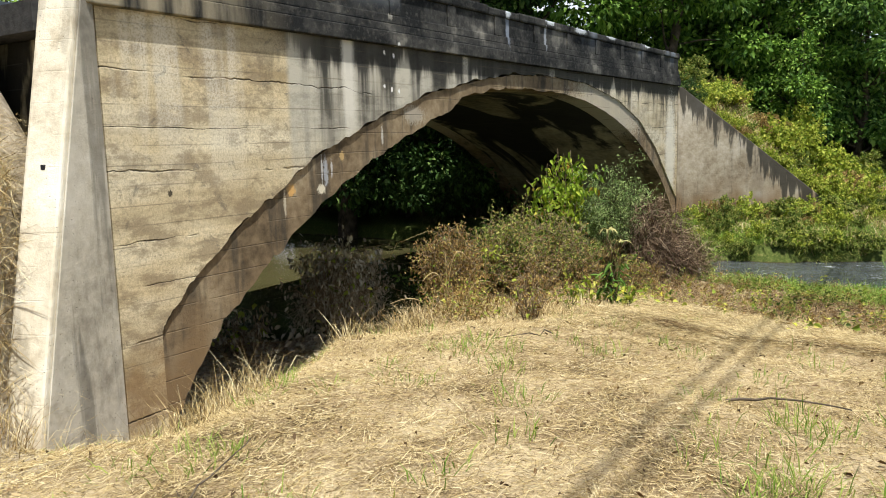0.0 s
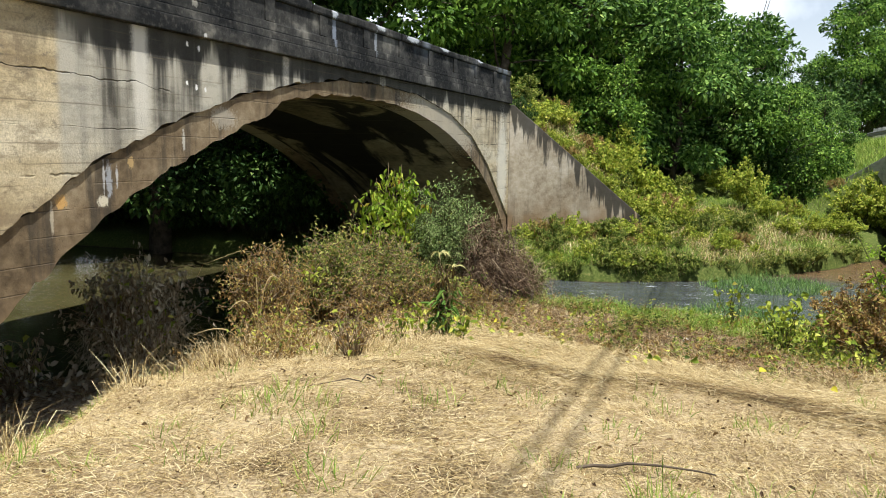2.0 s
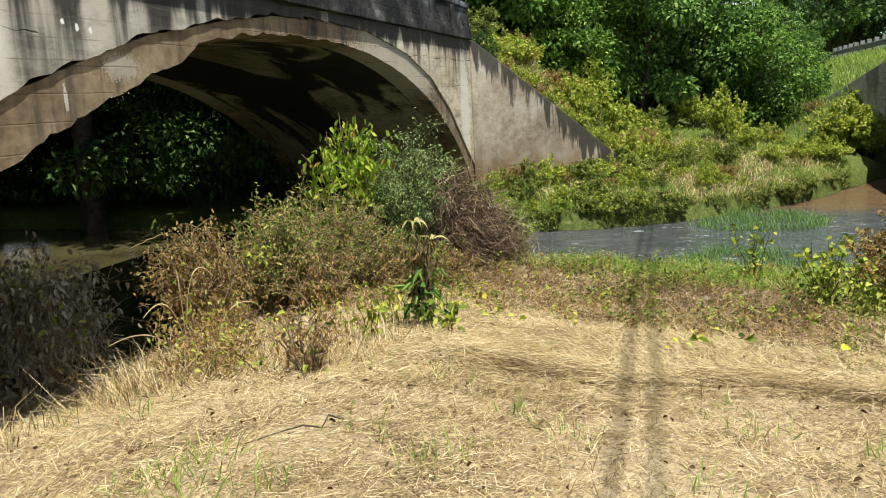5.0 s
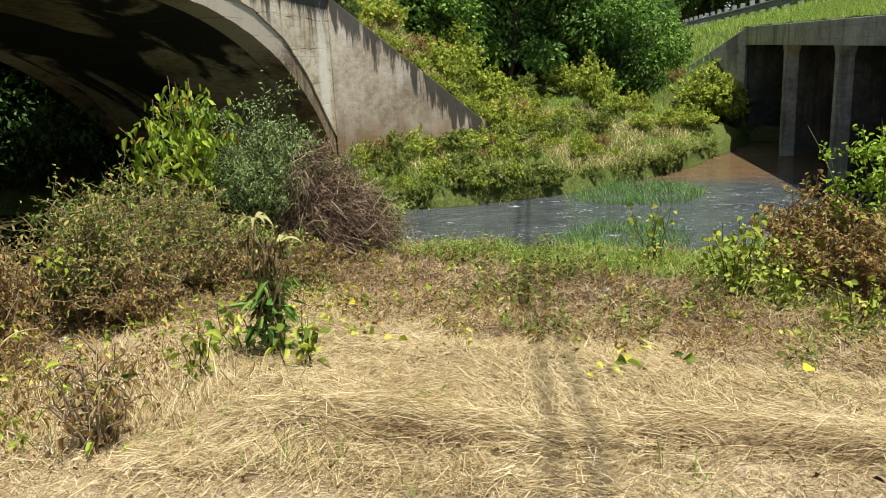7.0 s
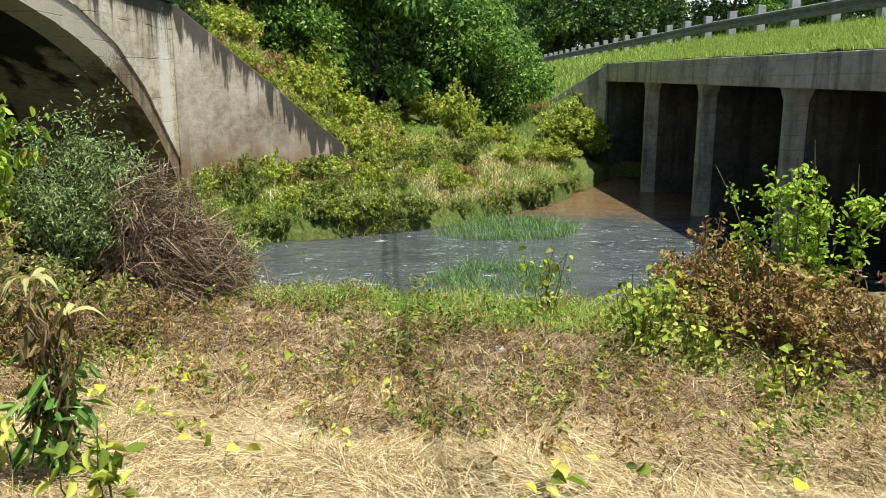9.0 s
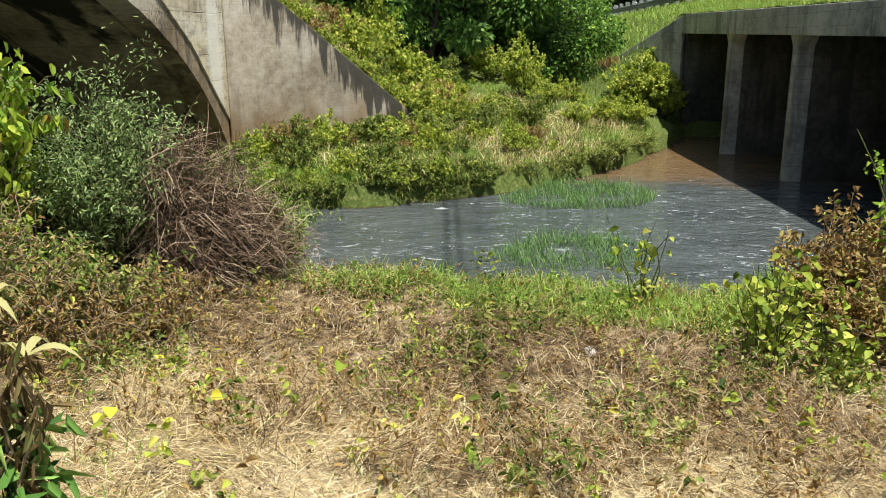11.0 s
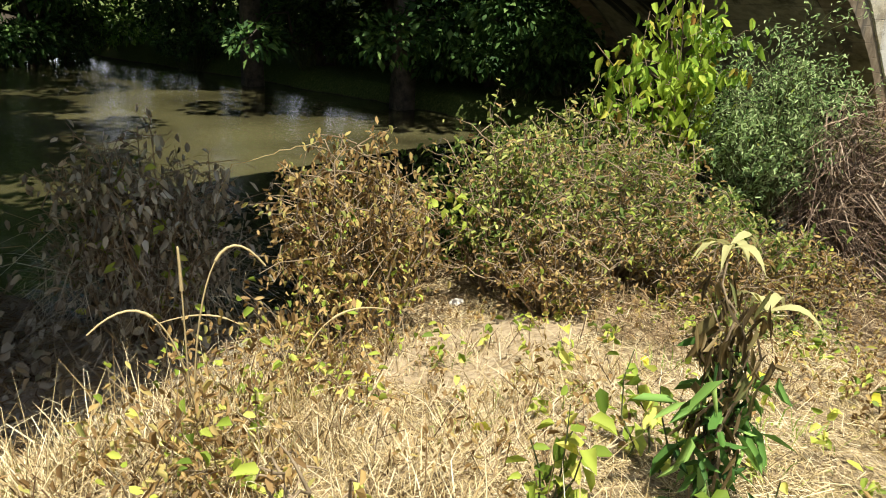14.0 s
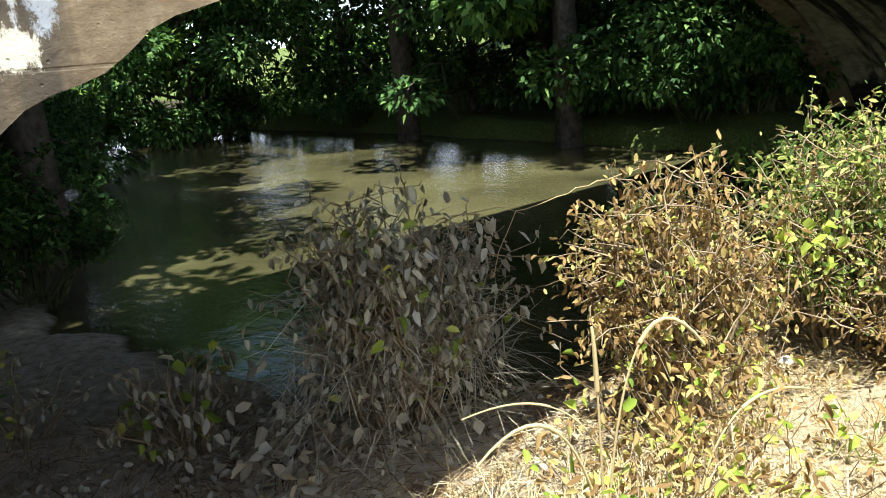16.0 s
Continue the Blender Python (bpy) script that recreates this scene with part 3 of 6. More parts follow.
def tubes_data(lines):
    """Tapered stems of four sides along polylines: (points, first radius, last radius)."""
    vs, fs, o = [], [], 0
    for pts, r0, r1 in lines:
        pts = np.asarray(pts, float)
        n = len(pts)
        t = unit(np.gradient(pts, axis=0))
        a = unit(np.cross(t, [0.31, 0.87, 0.38]))
        b = np.cross(t, a)
        r = np.linspace(r0, r1, n)[:, None]
        ring = np.stack([pts + a * r, pts + b * r, pts - a * r, pts - b * r], 1)
        vs.append(ring.reshape(-1, 3))
        for i in range(n - 1):
            k = o + i * 4
            for j in range(4):
                fs.append((k + j, k + (j + 1) % 4, k + 4 + (j + 1) % 4, k + 4 + j))
        o += n * 4
    return np.concatenate(vs), np.array(fs)


def joined(datas):
    vs, fs, o = [], [], 0
    for v, f in datas:
        vs.append(v)
        fs.append(f + o)
        o += len(v)
    return np.concatenate(vs), np.concatenate(fs)


def curve_line(a, b, n=6, sag=0.1, wander=0.05):
    t = np.linspace(0, 1, n)[:, None]
    a, b = np.asarray(a, float), np.asarray(b, float)
    p = a + (b - a) * t
    p[:, 2:3] += sag * np.sin(t * math.pi)
    p[1:] += rng.normal(0, wander, (n - 1, 3))
    return p


def plant(name, label, category, at, stems, leaf_sets, group=""):
    """stems: (lines, material); leaf_sets: (part name, data, material)."""
    ob = thing(name, label, category, group, at=at)
    if stems:
        part("branchwork" if category != "tree" else "trunk", mesh_of("branchwork", *tubes_data(stems[0]), stems[1], True), stems[1], ob)
    for nm, data, mat in leaf_sets:
        part(nm, mesh_of(nm, *data, mat), mat, ob)
    return ob


def shrub_parts(radius, height, nstem, nleaf, length, width, droop=0.2, lean=0.5, fill=0.75, twigs=3):
    """Stems that fan out from the foot, with side twigs and leaves along their outer part."""
    lines, ps, ds = [], [], []
    for i in range(nstem):
        a = rng.random() * 2 * math.pi
        q = math.sqrt(rng.random())
        top = np.array([math.cos(a) * radius * q, math.sin(a) * radius * q, height * (1.0 - 0.45 * q * q) * (0.75 + 0.3 * rng.random())])
        foot = np.array([math.cos(a), math.sin(a), 0]) * radius * 0.35 * q * rng.random()
        foot[2] = -0.05
        ln = curve_line(foot, top, 6, height * lean * 0.12, height * 0.025)
        lines.append((ln, 0.012 * height ** 0.5, 0.003))
        for k in range(twigs):
            s = 1 + rng.integers(1, 5)
            e = ln[s] + unit(rng.normal(size=3) * [1, 1, 0.6] + [0, 0, 0.25]) * height * (0.12 + 0.18 * rng.random())
            tw = curve_line(ln[s], e, 4, 0.02, height * 0.012)
            lines.append((tw, 0.005, 0.002))
            m = max(1, int(nleaf / nstem / twigs))
            t = rng.random(m)
            pp = tw[0] + (tw[-1] - tw[0]) * t[:, None] * 1.1
            ps.append(pp + rng.normal(0, height * 0.024, (m, 3)))
            ds.append(rng.normal(size=(m, 3)) + (e - ln[s]) * 1.5)
    p, d = np.concatenate(ps), np.concatenate(ds)
    keep = p[:, 2] > 0.02
    p, d = p[keep], d[keep]
    n = len(p)
    ln = length * (0.55 + 0.9 * rng.random(n))
    return lines, leaves_data(p, d, ln, ln * width / length, droop)


def tree_parts(height, spread, nleaf, leaf, bare=0.25):
    """A tapered trunk, limbs, and leaves gathered in uneven clumps at the limbs' ends."""
    lines, clumps = [], []
    lean = rng.normal(0, 0.05, 2)
    trunk = np.array([[lean[0] * z + rng.normal(0, 0.06), lean[1] * z + rng.normal(0, 0.06), z] for z in np.linspace(-0.5, height * 0.86, 9)])
    lines.append((trunk, height * 0.018 + 0.05, 0.03))
    nl = 20
    for i in range(nl):
        f = bare + (0.98 - bare) * (i + rng.random()) / nl
        s = trunk[min(8, int(f * 8))] * (1 - (f * 8) % 1) + trunk[min(8, int(f * 8) + 1)] * ((f * 8) % 1)
        a = i * 2.4 + rng.normal(0, 0.4)
        out = spread * (1.05 - 0.75 * max(0.0, (f - 0.35)) / 0.65) * (0.6 + 0.5 * rng.random())
        e = s + np.array([math.cos(a) * out, math.sin(a) * out, out * (0.15 + 0.5 * rng.random())])
        ln = curve_line(s, e, 6, 0.1 * out, 0.06 * out)
        lines.append((ln, 0.02 + 0.012 * out, 0.012))
        for k in (3, 4, 5):
            c = ln[k] + rng.normal(0, 0.16 * out + 0.1, 3) * [1, 1, 0.5]
            clumps.append((c, (0.26 + 0.3 * rng.random()) * (0.5 + out * 0.45)))
    c = np.array([q[0] for q in clumps])
    r = np.array([q[1] for q in clumps])
    w = r ** 2
    ids = rng.choice(len(c), nleaf, p=w / w.sum())
    v = unit(rng.normal(size=(nleaf, 3)))
    rad = rng.random(nleaf) ** 0.3
    p = c[ids] + v * (r[ids] * rad)[:, None] * [1.25, 1.25, 0.75]
    ln = leaf * (0.6 + 0.8 * rng.random(nleaf))
    return lines, leaves_data(p, v + rng.normal(0, 0.6, (nleaf, 3)), ln, ln * 0.55, 0.45)


def leaf_parts(ob, data, mat, name="leaf", most=280):
    """The first leaves as parts of their own, the rest joined. Each leaf has six corners."""
    v, f = data
    n = len(v) // 6
    tri = np.array([[0, 2, 1], [0, 3, 2], [0, 4, 3], [0, 5, 4]])
    for i in range(min(n, most)):
        part(name, mesh_of(name, v[i * 6:i * 6 + 6], tri, mat), mat, ob)
    if n > most:
        k = np.arange(n - most)[:, None, None] * 6 + tri[None]
        tagged(part("foliage", mesh_of("foliage", v[most * 6:], k.reshape(-1, 3), mat), mat, ob), kind="stuff")


# ---- lie of the land ----
WATER = -0.43
LEFT_Y = [-60, -10, -7.6, -6.8, -5, -3, -1.6, -0.6, 0.3, 1.2, 2, 6, 12, 20, 28, 60]
LEFT_X = [9.6, 10.4, 9.5, 9.0, 9.4, 10.4, 10.7, 9.9, 8.2, 5.5, 4.7, 3.6, 3.9, 7.0, 9.5, 20]
RIGHT_Y = [-60, -11, -9.2, -7.8, -5.7, -4.4, -2, 0, 6, 12, 20, 28, 60]
RIGHT_X = [25.7, 25.7, 22.2, 19.6, 17.3, 16.3, 15.3, 15.2, 15.6, 15.6, 15.4, 14.5, 25]
BRIDGE_W = 5.0


def smooth(v, a, b):
    t = np.clip((v - a) / (b - a), 0, 1)
    return t * t * (3 - 2 * t)


def ripple(x, y, s):
    return np.sin(x * s * 1.3 + 1.7 * np.sin(y * s * 0.9)) * np.cos(y * s * 1.1 + 1.3 * np.sin(x * s * 0.7))


def land(x, y):
    """The ground's height at x, y (arrays)."""
    x, y = np.asarray(x, float), np.asarray(y, float)
    wob = 0.18 * ripple(x, y, 1.4) + 0.08 * ripple(x, y, 3.7)
    d = np.interp(y, LEFT_Y, LEFT_X) - x + wob
    e = x - np.interp(y, RIGHT_Y, RIGHT_X) + wob
    left = np.interp(d, [-2.5, -0.6, 0, 0.3, 0.9, 3.2, 4.7, 6.2, 9.2, 12.2, 40], [-1.1, -0.75, -0.46, -0.36, -0.19, 0.22, 0.6, 0.76, 1.06, 1.12, 1.5])
    left = left - (0.42 * smooth(y, -3.8, -0.5) + 0.86 * smooth(y, -1.05, 0.45)) * np.clip((d - 1.2) / 5, 0, 1) * smooth(x, -14, -5)
    left = left + 0.022 * ripple(x, y, 2.3) + 0.012 * ripple(x, y, 6.1) + 0.05 * np.exp(-((x - 3.15 - 0.1 * (y + 5.0)) / 0.3) ** 2) * smooth(y, -3.0, -4.0) * smooth(y, -7.5, -6.0)
    left = left - 0.16 * np.exp(-((x + 0.8) / 1.3) ** 2 - ((y + 1.3) / 0.9) ** 2)
    # the field breaks down into the hollow under the arch
    u = y - 0.3 * x + 0.06 * ripple(x, y, 2.9)
    cap = np.interp(u, [-3.0, -2.25, -1.9, -1.5, -0.45, 0.1, 5], [1.25, 0.90, 0.74, 0.48, -0.16, -0.28, -0.36]) + 0.03 * ripple(x, y, 2.3)
    left = left + np.minimum(cap - left, 0) * smooth(x, -1.6, -0.4) * np.maximum(smooth(x, 4.7, 3.5), smooth(y, 2.5, 4.5)) * smooth(y, 20, 15)
    right = np.interp(e, [-2.5, -0.6, -0.1, 0.03, 0.12, 0.6, 2, 5, 9, 14, 40], [-1.1, -0.8, -0.55, -0.3, -0.05, 0.06, 0.28, 0.6, 1.05, 1.9, 4.2])
    right = right + 0.07 * ripple(x, y, 1.9) + 0.03 * ripple(x, y, 5.3)
    mid = (np.interp(y, LEFT_Y, LEFT_X) + np.interp(y, RIGHT_Y, RIGHT_X)) / 2
    z = np.where(x < mid, left, right)
    # the old road's banks, either end of the bridge
    top = 3.98
    front = np.clip(top + (y - np.where(x < 8, 1.0, 0.3)) * np.where(x < 8, 1.25, 0.95), -2, top)
    back = np.clip(top - (y - BRIDGE_W) * 0.6, -2, top)
    bank = np.minimum(front, back)
    z = np.where(x < -0.3, np.maximum(z, z + (bank - z) * smooth(0.49 * (x + 0.31) - 0.87 * (y + 0.52), -0.22, -0.6) * smooth(x, -0.32, -0.6) * (bank > z)), z)
    line = 17.2 + np.clip(-y, 0, 3.3) * 0.62
    z = np.where(x > 14, np.maximum(z, z + (bank - z) * smooth(x, line + 0.35, line + 0.9) * (bank > z)), z)
    # the new road's bank over the culvert
    nb = np.interp(y, [-40, -23, -14.5, -12.9, -10.4], [3.9, 3.9, 3.75, 2.6, 0.2])
    open_ground = np.maximum(smooth(x, 3.6, 4.8), smooth(y, -1.2, -2.0)) * smooth(y, 0.6, -0.2)
    z = np.where((x < mid) & (d > 0.3), np.maximum(z, z + (nb - z) * smooth(x, 9.75, 9.2) * (nb > z) * open_ground), z)
    nbr = np.interp(y, [-40, -23, -14, -11.2, -7.6], [3.9, 3.9, 3.75, 3.1, 0.6])
    z = np.where(x > mid, np.maximum(z, z + (nbr - z) * smooth(x, 25.9, 26.9) * (nbr > z)), z)
    return z


def steps(lo, a, b, hi, fine, ratio=1.22):
    mid = np.arange(a, b + fine / 2, fine)
    up, s = [mid[-1]], fine
    while up[-1] < hi:
        s *= ratio
        up.append(up[-1] + s)
    dn, s = [mid[0]], fine
    while dn[-1] > lo:
        s *= ratio
        dn.append(dn[-1] - s)
    return np.concatenate([dn[:0:-1], mid, up[1:]])


gx, gy = steps(-600, -6, 28, 600, 0.16), steps(-600, -12, 9, 600, 0.16)
GX, GY = np.meshgrid(gx, gy)
GZ = land(GX, GY)
nx, ny = len(gx), len(gy)
idx = np.arange(nx * ny).reshape(ny, nx)
gf = np.stack([idx[:-1, :-1], idx[:-1, 1:], idx[1:, 1:], idx[1:, :-1]], -1).reshape(-1, 4)
ground = new("ground", mesh_of("ground", np.stack([GX, GY, GZ], -1).reshape(-1, 3), gf, M_GROUND, True))
tagged(ground, "uneven creek bank covered with mown dry straw", "ground", kind="structure")

wx, wy = np.linspace(3, 28, 60), np.linspace(-32, 40, 120)
WX, WY = np.meshgrid(wx, wy)
wi = np.arange(WX.size).reshape(WX.shape)
wf = np.stack([wi[:-1, :-1], wi[:-1, 1:], wi[1:, 1:], wi[1:, :-1]], -1).reshape(-1, 4)
water = new("water", mesh_of("water", np.stack([WX, WY, np.full(WX.shape, WATER)], -1).reshape(-1, 3), wf, M_WATER, True))
tagged(water, "shallow rippling creek, brown over sand", "water", kind="structure")

# ---- the arch bridge ----
END = 17.2
bridge = thing("arch_bridge", "old weathered concrete arch bridge with stained parapet", "bridge")


def intrados(x):
    z = -2.0 + 5.54 * np.sqrt(np.clip(1 - ((x - 9.0) / 9.0) ** 2, 0, 1))
    return z - 0.13 * smooth(x, 0.9, 2.28) * smooth(x, 7.0, 4.5)


def extrados(x):
    return np.maximum(np.interp(x, [0.44, 0.81, 1.35, 1.7, 2.2, 2.7, 3.3, 4.4, 5.4, 6.9, 8.0, 9.3, 11.0, 12.8, 14.2, 15.4, 17.2], [0.85, 1.3, 1.67, 1.91, 2.17, 2.47, 2.72, 3.09, 3.38, 3.64, 3.77, 3.81, 3.76, 3.47, 3.03, 2.36, 0.95]), intrados(x) + 0.2)


t = np.linspace(0, math.pi, 260)
xs = 9.0 - 8.56 * np.cos(t) * (0.999)
xs = xs[(xs > 0.44) & (xs < END - 0.02)]
xs = np.concatenate([xs, [END - 0.02]])
# the ring's back is broken off in short ragged steps, and a crack stays open above it
hi = np.minimum(extrados(xs), 3.80) + 0.007 * rng.normal(size=len(xs))
gap = (0.006 + 0.045 * np.clip(np.sin(xs * 5.1) * 0.6 + np.sin(xs * 13.7) * 0.6 + 0.25, 0, 1)) * smooth(xs, 11.0, 7.5)
part("arch_ring", strip_mesh("arch_ring", xs, intrados(xs), hi, 0.03, 0.45, M_RING, 1, 0.03, 2), M_RING, bridge, "rust-stained arch ring with chipped edges")
part("spandrel_wall", strip_mesh("spandrel_wall", np.concatenate([[0.0, 0.438], xs, [END]]), np.concatenate([[-1.2, -1.2], hi + gap, [hi[-1]]]), np.full(len(xs) + 3, 3.95), 0.0, 0.42, M_FRONT, 1, 0.0, 4), M_FRONT, bridge, "cream and grey board-marked concrete")
part("arch_barrel", strip_mesh("arch_barrel", xs, intrados(xs) + 0.004, intrados(xs) + 0.35, 0.452, BRIDGE_W - 0.452, M_SOFFIT, 6), M_SOFFIT, bridge, "pale soffit with stain bands deepened for the shade under the arch")
part("arch_ring", strip_mesh("arch_ring", xs, intrados(xs), hi, BRIDGE_W - 0.45, BRIDGE_W - 0.014, M_RING, 1, 0.0), M_RING, bridge)
part("spandrel_wall", strip_mesh("spandrel_wall", np.concatenate([[0.0, 0.438], xs, [END]]), np.concatenate([[-1.2, -1.2], hi, [hi[-1]]]), np.full(len(xs) + 3, 3.95), BRIDGE_W - 0.42, BRIDGE_W, M_FRONT, 1, 0.0), M_FRONT, bridge)
part("deck", box_bm(-0.3, END + 0.3, 0.43, BRIDGE_W - 0.43, 3.75, 4.02), M_ASPHALT, bridge)
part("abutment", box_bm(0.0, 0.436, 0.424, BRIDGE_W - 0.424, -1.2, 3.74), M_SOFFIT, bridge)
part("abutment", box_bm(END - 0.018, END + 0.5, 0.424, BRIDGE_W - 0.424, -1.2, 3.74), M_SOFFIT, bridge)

for sgn, y in ((-1, 0.0), (1, BRIDGE_W)):
    def slab(a, b, z0, z1, x0=-0.12, x1=END + 0.02, bev=0.012):
        lo, hi2 = sorted((y + sgn * a, y - sgn * b))
        return box_bm(x0, x1, lo, hi2, z0, z1, bev)
    part("cornice", slab(0.075, 0.40, 3.953, 4.13), M_DARK, bridge, "blackened projecting cornice")
    part("cornice_step", slab(0.045, 0.38, 4.133, 4.24), M_DARK, bridge)
    # the parapet is a thin core with a base course, posts and a coping: recessed panels between
    part("parapet_core", slab(-0.005, 0.26, 4.243, 4.66), M_DARK, bridge)
    part("parapet_base", slab(0.02, 0.30, 4.244, 4.36), M_DARK, bridge)
    px = -0.12
    while px < END:
        w = 0.95 + 0.5 * rng.random()
        q = min(px + w, END + 0.02)
        up = rng.normal(0, 0.008)
        part("coping_block", slab(0.035 + rng.normal(0, 0.004), 0.33, 4.663, 4.80 + up, px, q - 0.012, 0.03), M_DARK, bridge, "blackened coping with pale chipped edges")
        px = q + (0.001 if q < END else 1)
    k = 0
    for px in np.arange(0.1, END - 0.2, 1.42):
        part("parapet_post", box_bm(px, px + 0.22, min(y + sgn * 0.018, y - sgn * 0.28), max(y + sgn * 0.018, y - sgn * 0.28), 4.363, 4.66, 0.008), M_DARK, bridge)

# buttress at the near end: a steep wing with a sloping pale face
fl = Vector((-0.92, -0.39, 0)).normalized()
side = Vector((-fl.y, fl.x, 0)) * -1
foot = Vector((0, 0, 0))
b0, b1, b2 = Vector((-0.02, -0.004, -1.0)), Vector((-0.02, -0.004, 4.3)), Vector((-0.02, -0.004, 0))
run = 1.32
pts = [b0, b0 + fl * (run + 0.22), b2 + fl * run, b1 + fl * 0.16, b1]
part("buttress", prism("buttress", pts, Vector((-0.13, 0.31, 0)), M_BUTT, 0.025), M_BUTT, bridge, "bleached sloping concrete buttress")
# thin slab added here: its grey darkens the side that gets less sun
nrm = Vector((0.39, -0.92, 0))
spts = [b0 + fl * 0.02, b0 + fl * (run + 0.16), b2 + fl * (run - 0.06), b1 + fl * 0.10, b1 + fl * 0.02]
part('render_coat', prism('render_coat', [q + nrm * 0.003 for q in spts], nrm * 0.014, M_SIDE, 0.004), M_SIDE, bridge, 'smooth grey slab added to darken the less lit buttress side')
hz = 2.55
hp = b2 + Vector((0, 0, hz)) + fl * (0.16 + (run - 0.16) * (4.3 - hz) / 4.3) + Vector((-0.06, 0.15, 0))
hole = part('weep_hole', box_bm(-0.02, 0.012, -0.018, 0.018, -0.02, 0.02), M_WIRE, bridge, 'small dark square weep hole')
# the near end is pulled along the camera's sight lines so that the bridge fits its views
for ob in bridge.children:
    if ob.name.startswith("weep_hole"):
        continue
    for v in ob.data.vertices:
        k = min(1.0, (6.1 - 20.8 * SKEW) / (6.1 - SKEW * (v.co.x + 3.6)))
        v.co = Vector((-3.6 + k * (v.co.x + 3.6), v.co.y - 6.1 + 6.1 * k, 2.68 + k * (v.co.z - 2.68)))
k = (6.1 - 20.8 * SKEW) / (6.1 - SKEW * 3.0)
hole.matrix_basis = Matrix.Translation((-3.6 + k * (hp.x + 3.6), hp.y - 6.1 + 6.1 * k, 2.68 + k * (hp.z - 2.68))) @ Matrix.Rotation(math.atan2(fl.y, fl.x), 4, 'Z')
# wing wall at the far end
w0 = Vector((END + 0.004, 0.0, 0))
wd = Vector((0.53, -0.848, 0))
pts = [w0 + Vector((0, 0, -1.0)), w0 + wd * 4.1 + Vector((0, 0, -1.0)), w0 + wd * 4.1 + Vector((0, 0, 0.75)), w0 + wd * 0.12 + Vector((0, 0, 3.93)), w0 + Vector((0, 0, 3.93))]
part("wing_wall", prism("wing_wall", pts, Vector((0.30, 0.19, 0)), M_WING, 0.025), M_WING, bridge, "brown-stained sloping wing wall")

# ---- the box culvert ----
culvert = thing("box_culvert", "grey concrete box culvert under the newer road", "culvert")
CY, CX0, CX1, SPAN = -10.9, 9.9, 26.0, 3.98
# deck and inner walls take the concrete darkened to stand in for shade
part("deck_slab", box_bm(CX0 - 0.3, CX1 + 0.1, CY - 24, CY - 0.02, 2.54, 3.02, 0.02), M_INNER_SHADE, culvert)
part("edge_beam", box_bm(CX0 - 0.3, CX1 + 0.1, CY - 0.016, CY + 0.10, 2.53, 3.07, 0.02), M_GREY, culvert, "weathered edge beam")
for i in range(3):
    cx = 22.0 - i * SPAN
    part("pier", box_bm(cx, cx + 0.24, CY - 0.34, CY, -1.2, 2.537, 0.03), M_GREY, culvert)
    part("divider_wall", box_bm(cx + 0.004, cx + 0.236, CY - 23.8, CY - 0.342, -1.2, 2.537), M_DIVIDER, culvert, "divider wall coloured dark for the shade inside")
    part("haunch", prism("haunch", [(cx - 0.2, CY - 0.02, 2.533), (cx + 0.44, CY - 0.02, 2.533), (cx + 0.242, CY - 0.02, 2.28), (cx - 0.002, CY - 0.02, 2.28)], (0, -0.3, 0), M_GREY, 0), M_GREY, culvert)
part("end_wall", box_bm(CX0 - 0.3, CX0, CY - 23.8, CY, -1.2, 2.537), M_INNER_SHADE, culvert)
part("end_wall", box_bm(CX1 - 0.1, CX1 + 0.2, CY - 23.8, CY, -1.2, 2.537), M_INNER_SHADE, culvert)
# Unseen wall added across the far end to keep daylight out
part("back_wall", box_bm(CX0 - 0.3, CX1 + 0.2, CY - 24.3, CY - 24.02, -1.2, 3.0), M_INNER_SHADE, culvert)
c0, cd = Vector((CX1 + 0.06, CY + 0.11, 0)), Vector((0.65, 0.76, 0))
pts = [c0 + Vector((0, 0, -1)), c0 + cd * 3.4 + Vector((0, 0, -1)), c0 + cd * 3.4 + Vector((0, 0, 1.15)), c0 + Vector((0, 0, 3.05))]
part("wing_wall", prism("culvert_wing", pts, Vector((0.24, -0.2, 0)), M_GREY, 0.02), M_GREY, culvert)
# culvert, fill and rail are lowered towards the near end to fit the camera's view
def fit_drop(x):
    return 0.014 * np.clip(26 - np.asarray(x, float), 0, 22)


for ob in culvert.children:
    for v in ob.data.vertices:
        if v.co.z > 1.6:
            v.co.z -= float(fit_drop(v.co.x))
# grassy fill on the culvert
fx, fy = np.linspace(CX0 - 1.2, CX1 + 1.6, 120), np.linspace(-24, CY - 0.06, 60)
FX, FY = np.meshgrid(fx, fy)
FZ = np.interp(FY, [-40, -23, -14, -11.4, -10.9], [3.92, 3.92, 3.78, 3.14, 3.085]) + 0.03 * ripple(FX, FY, 2.1) - fit_drop(FX)
fi = np.arange(FX.size).reshape(FX.shape)
ff = np.stack([fi[:-1, :-1], fi[:-1, 1:], fi[1:, 1:], fi[1:, :-1]], -1).reshape(-1, 4)
fill = new("ground_fill", mesh_of("ground_fill", np.stack([FX, FY, FZ], -1).reshape(-1, 3), ff, M_GROUND, True))
tagged(fill, "grassy road shoulder over the culvert", "ground", kind="structure")
road = new("road", mesh_of("road", [(-200, -23, 3.96), (200, -23, 3.96), (200, -15.2, 3.96), (-200, -15.2, 3.96)], [(0, 1, 2, 3)], M_ASPHALT))
tagged(road, "grey asphalt road on its bank", "road", kind="structure")

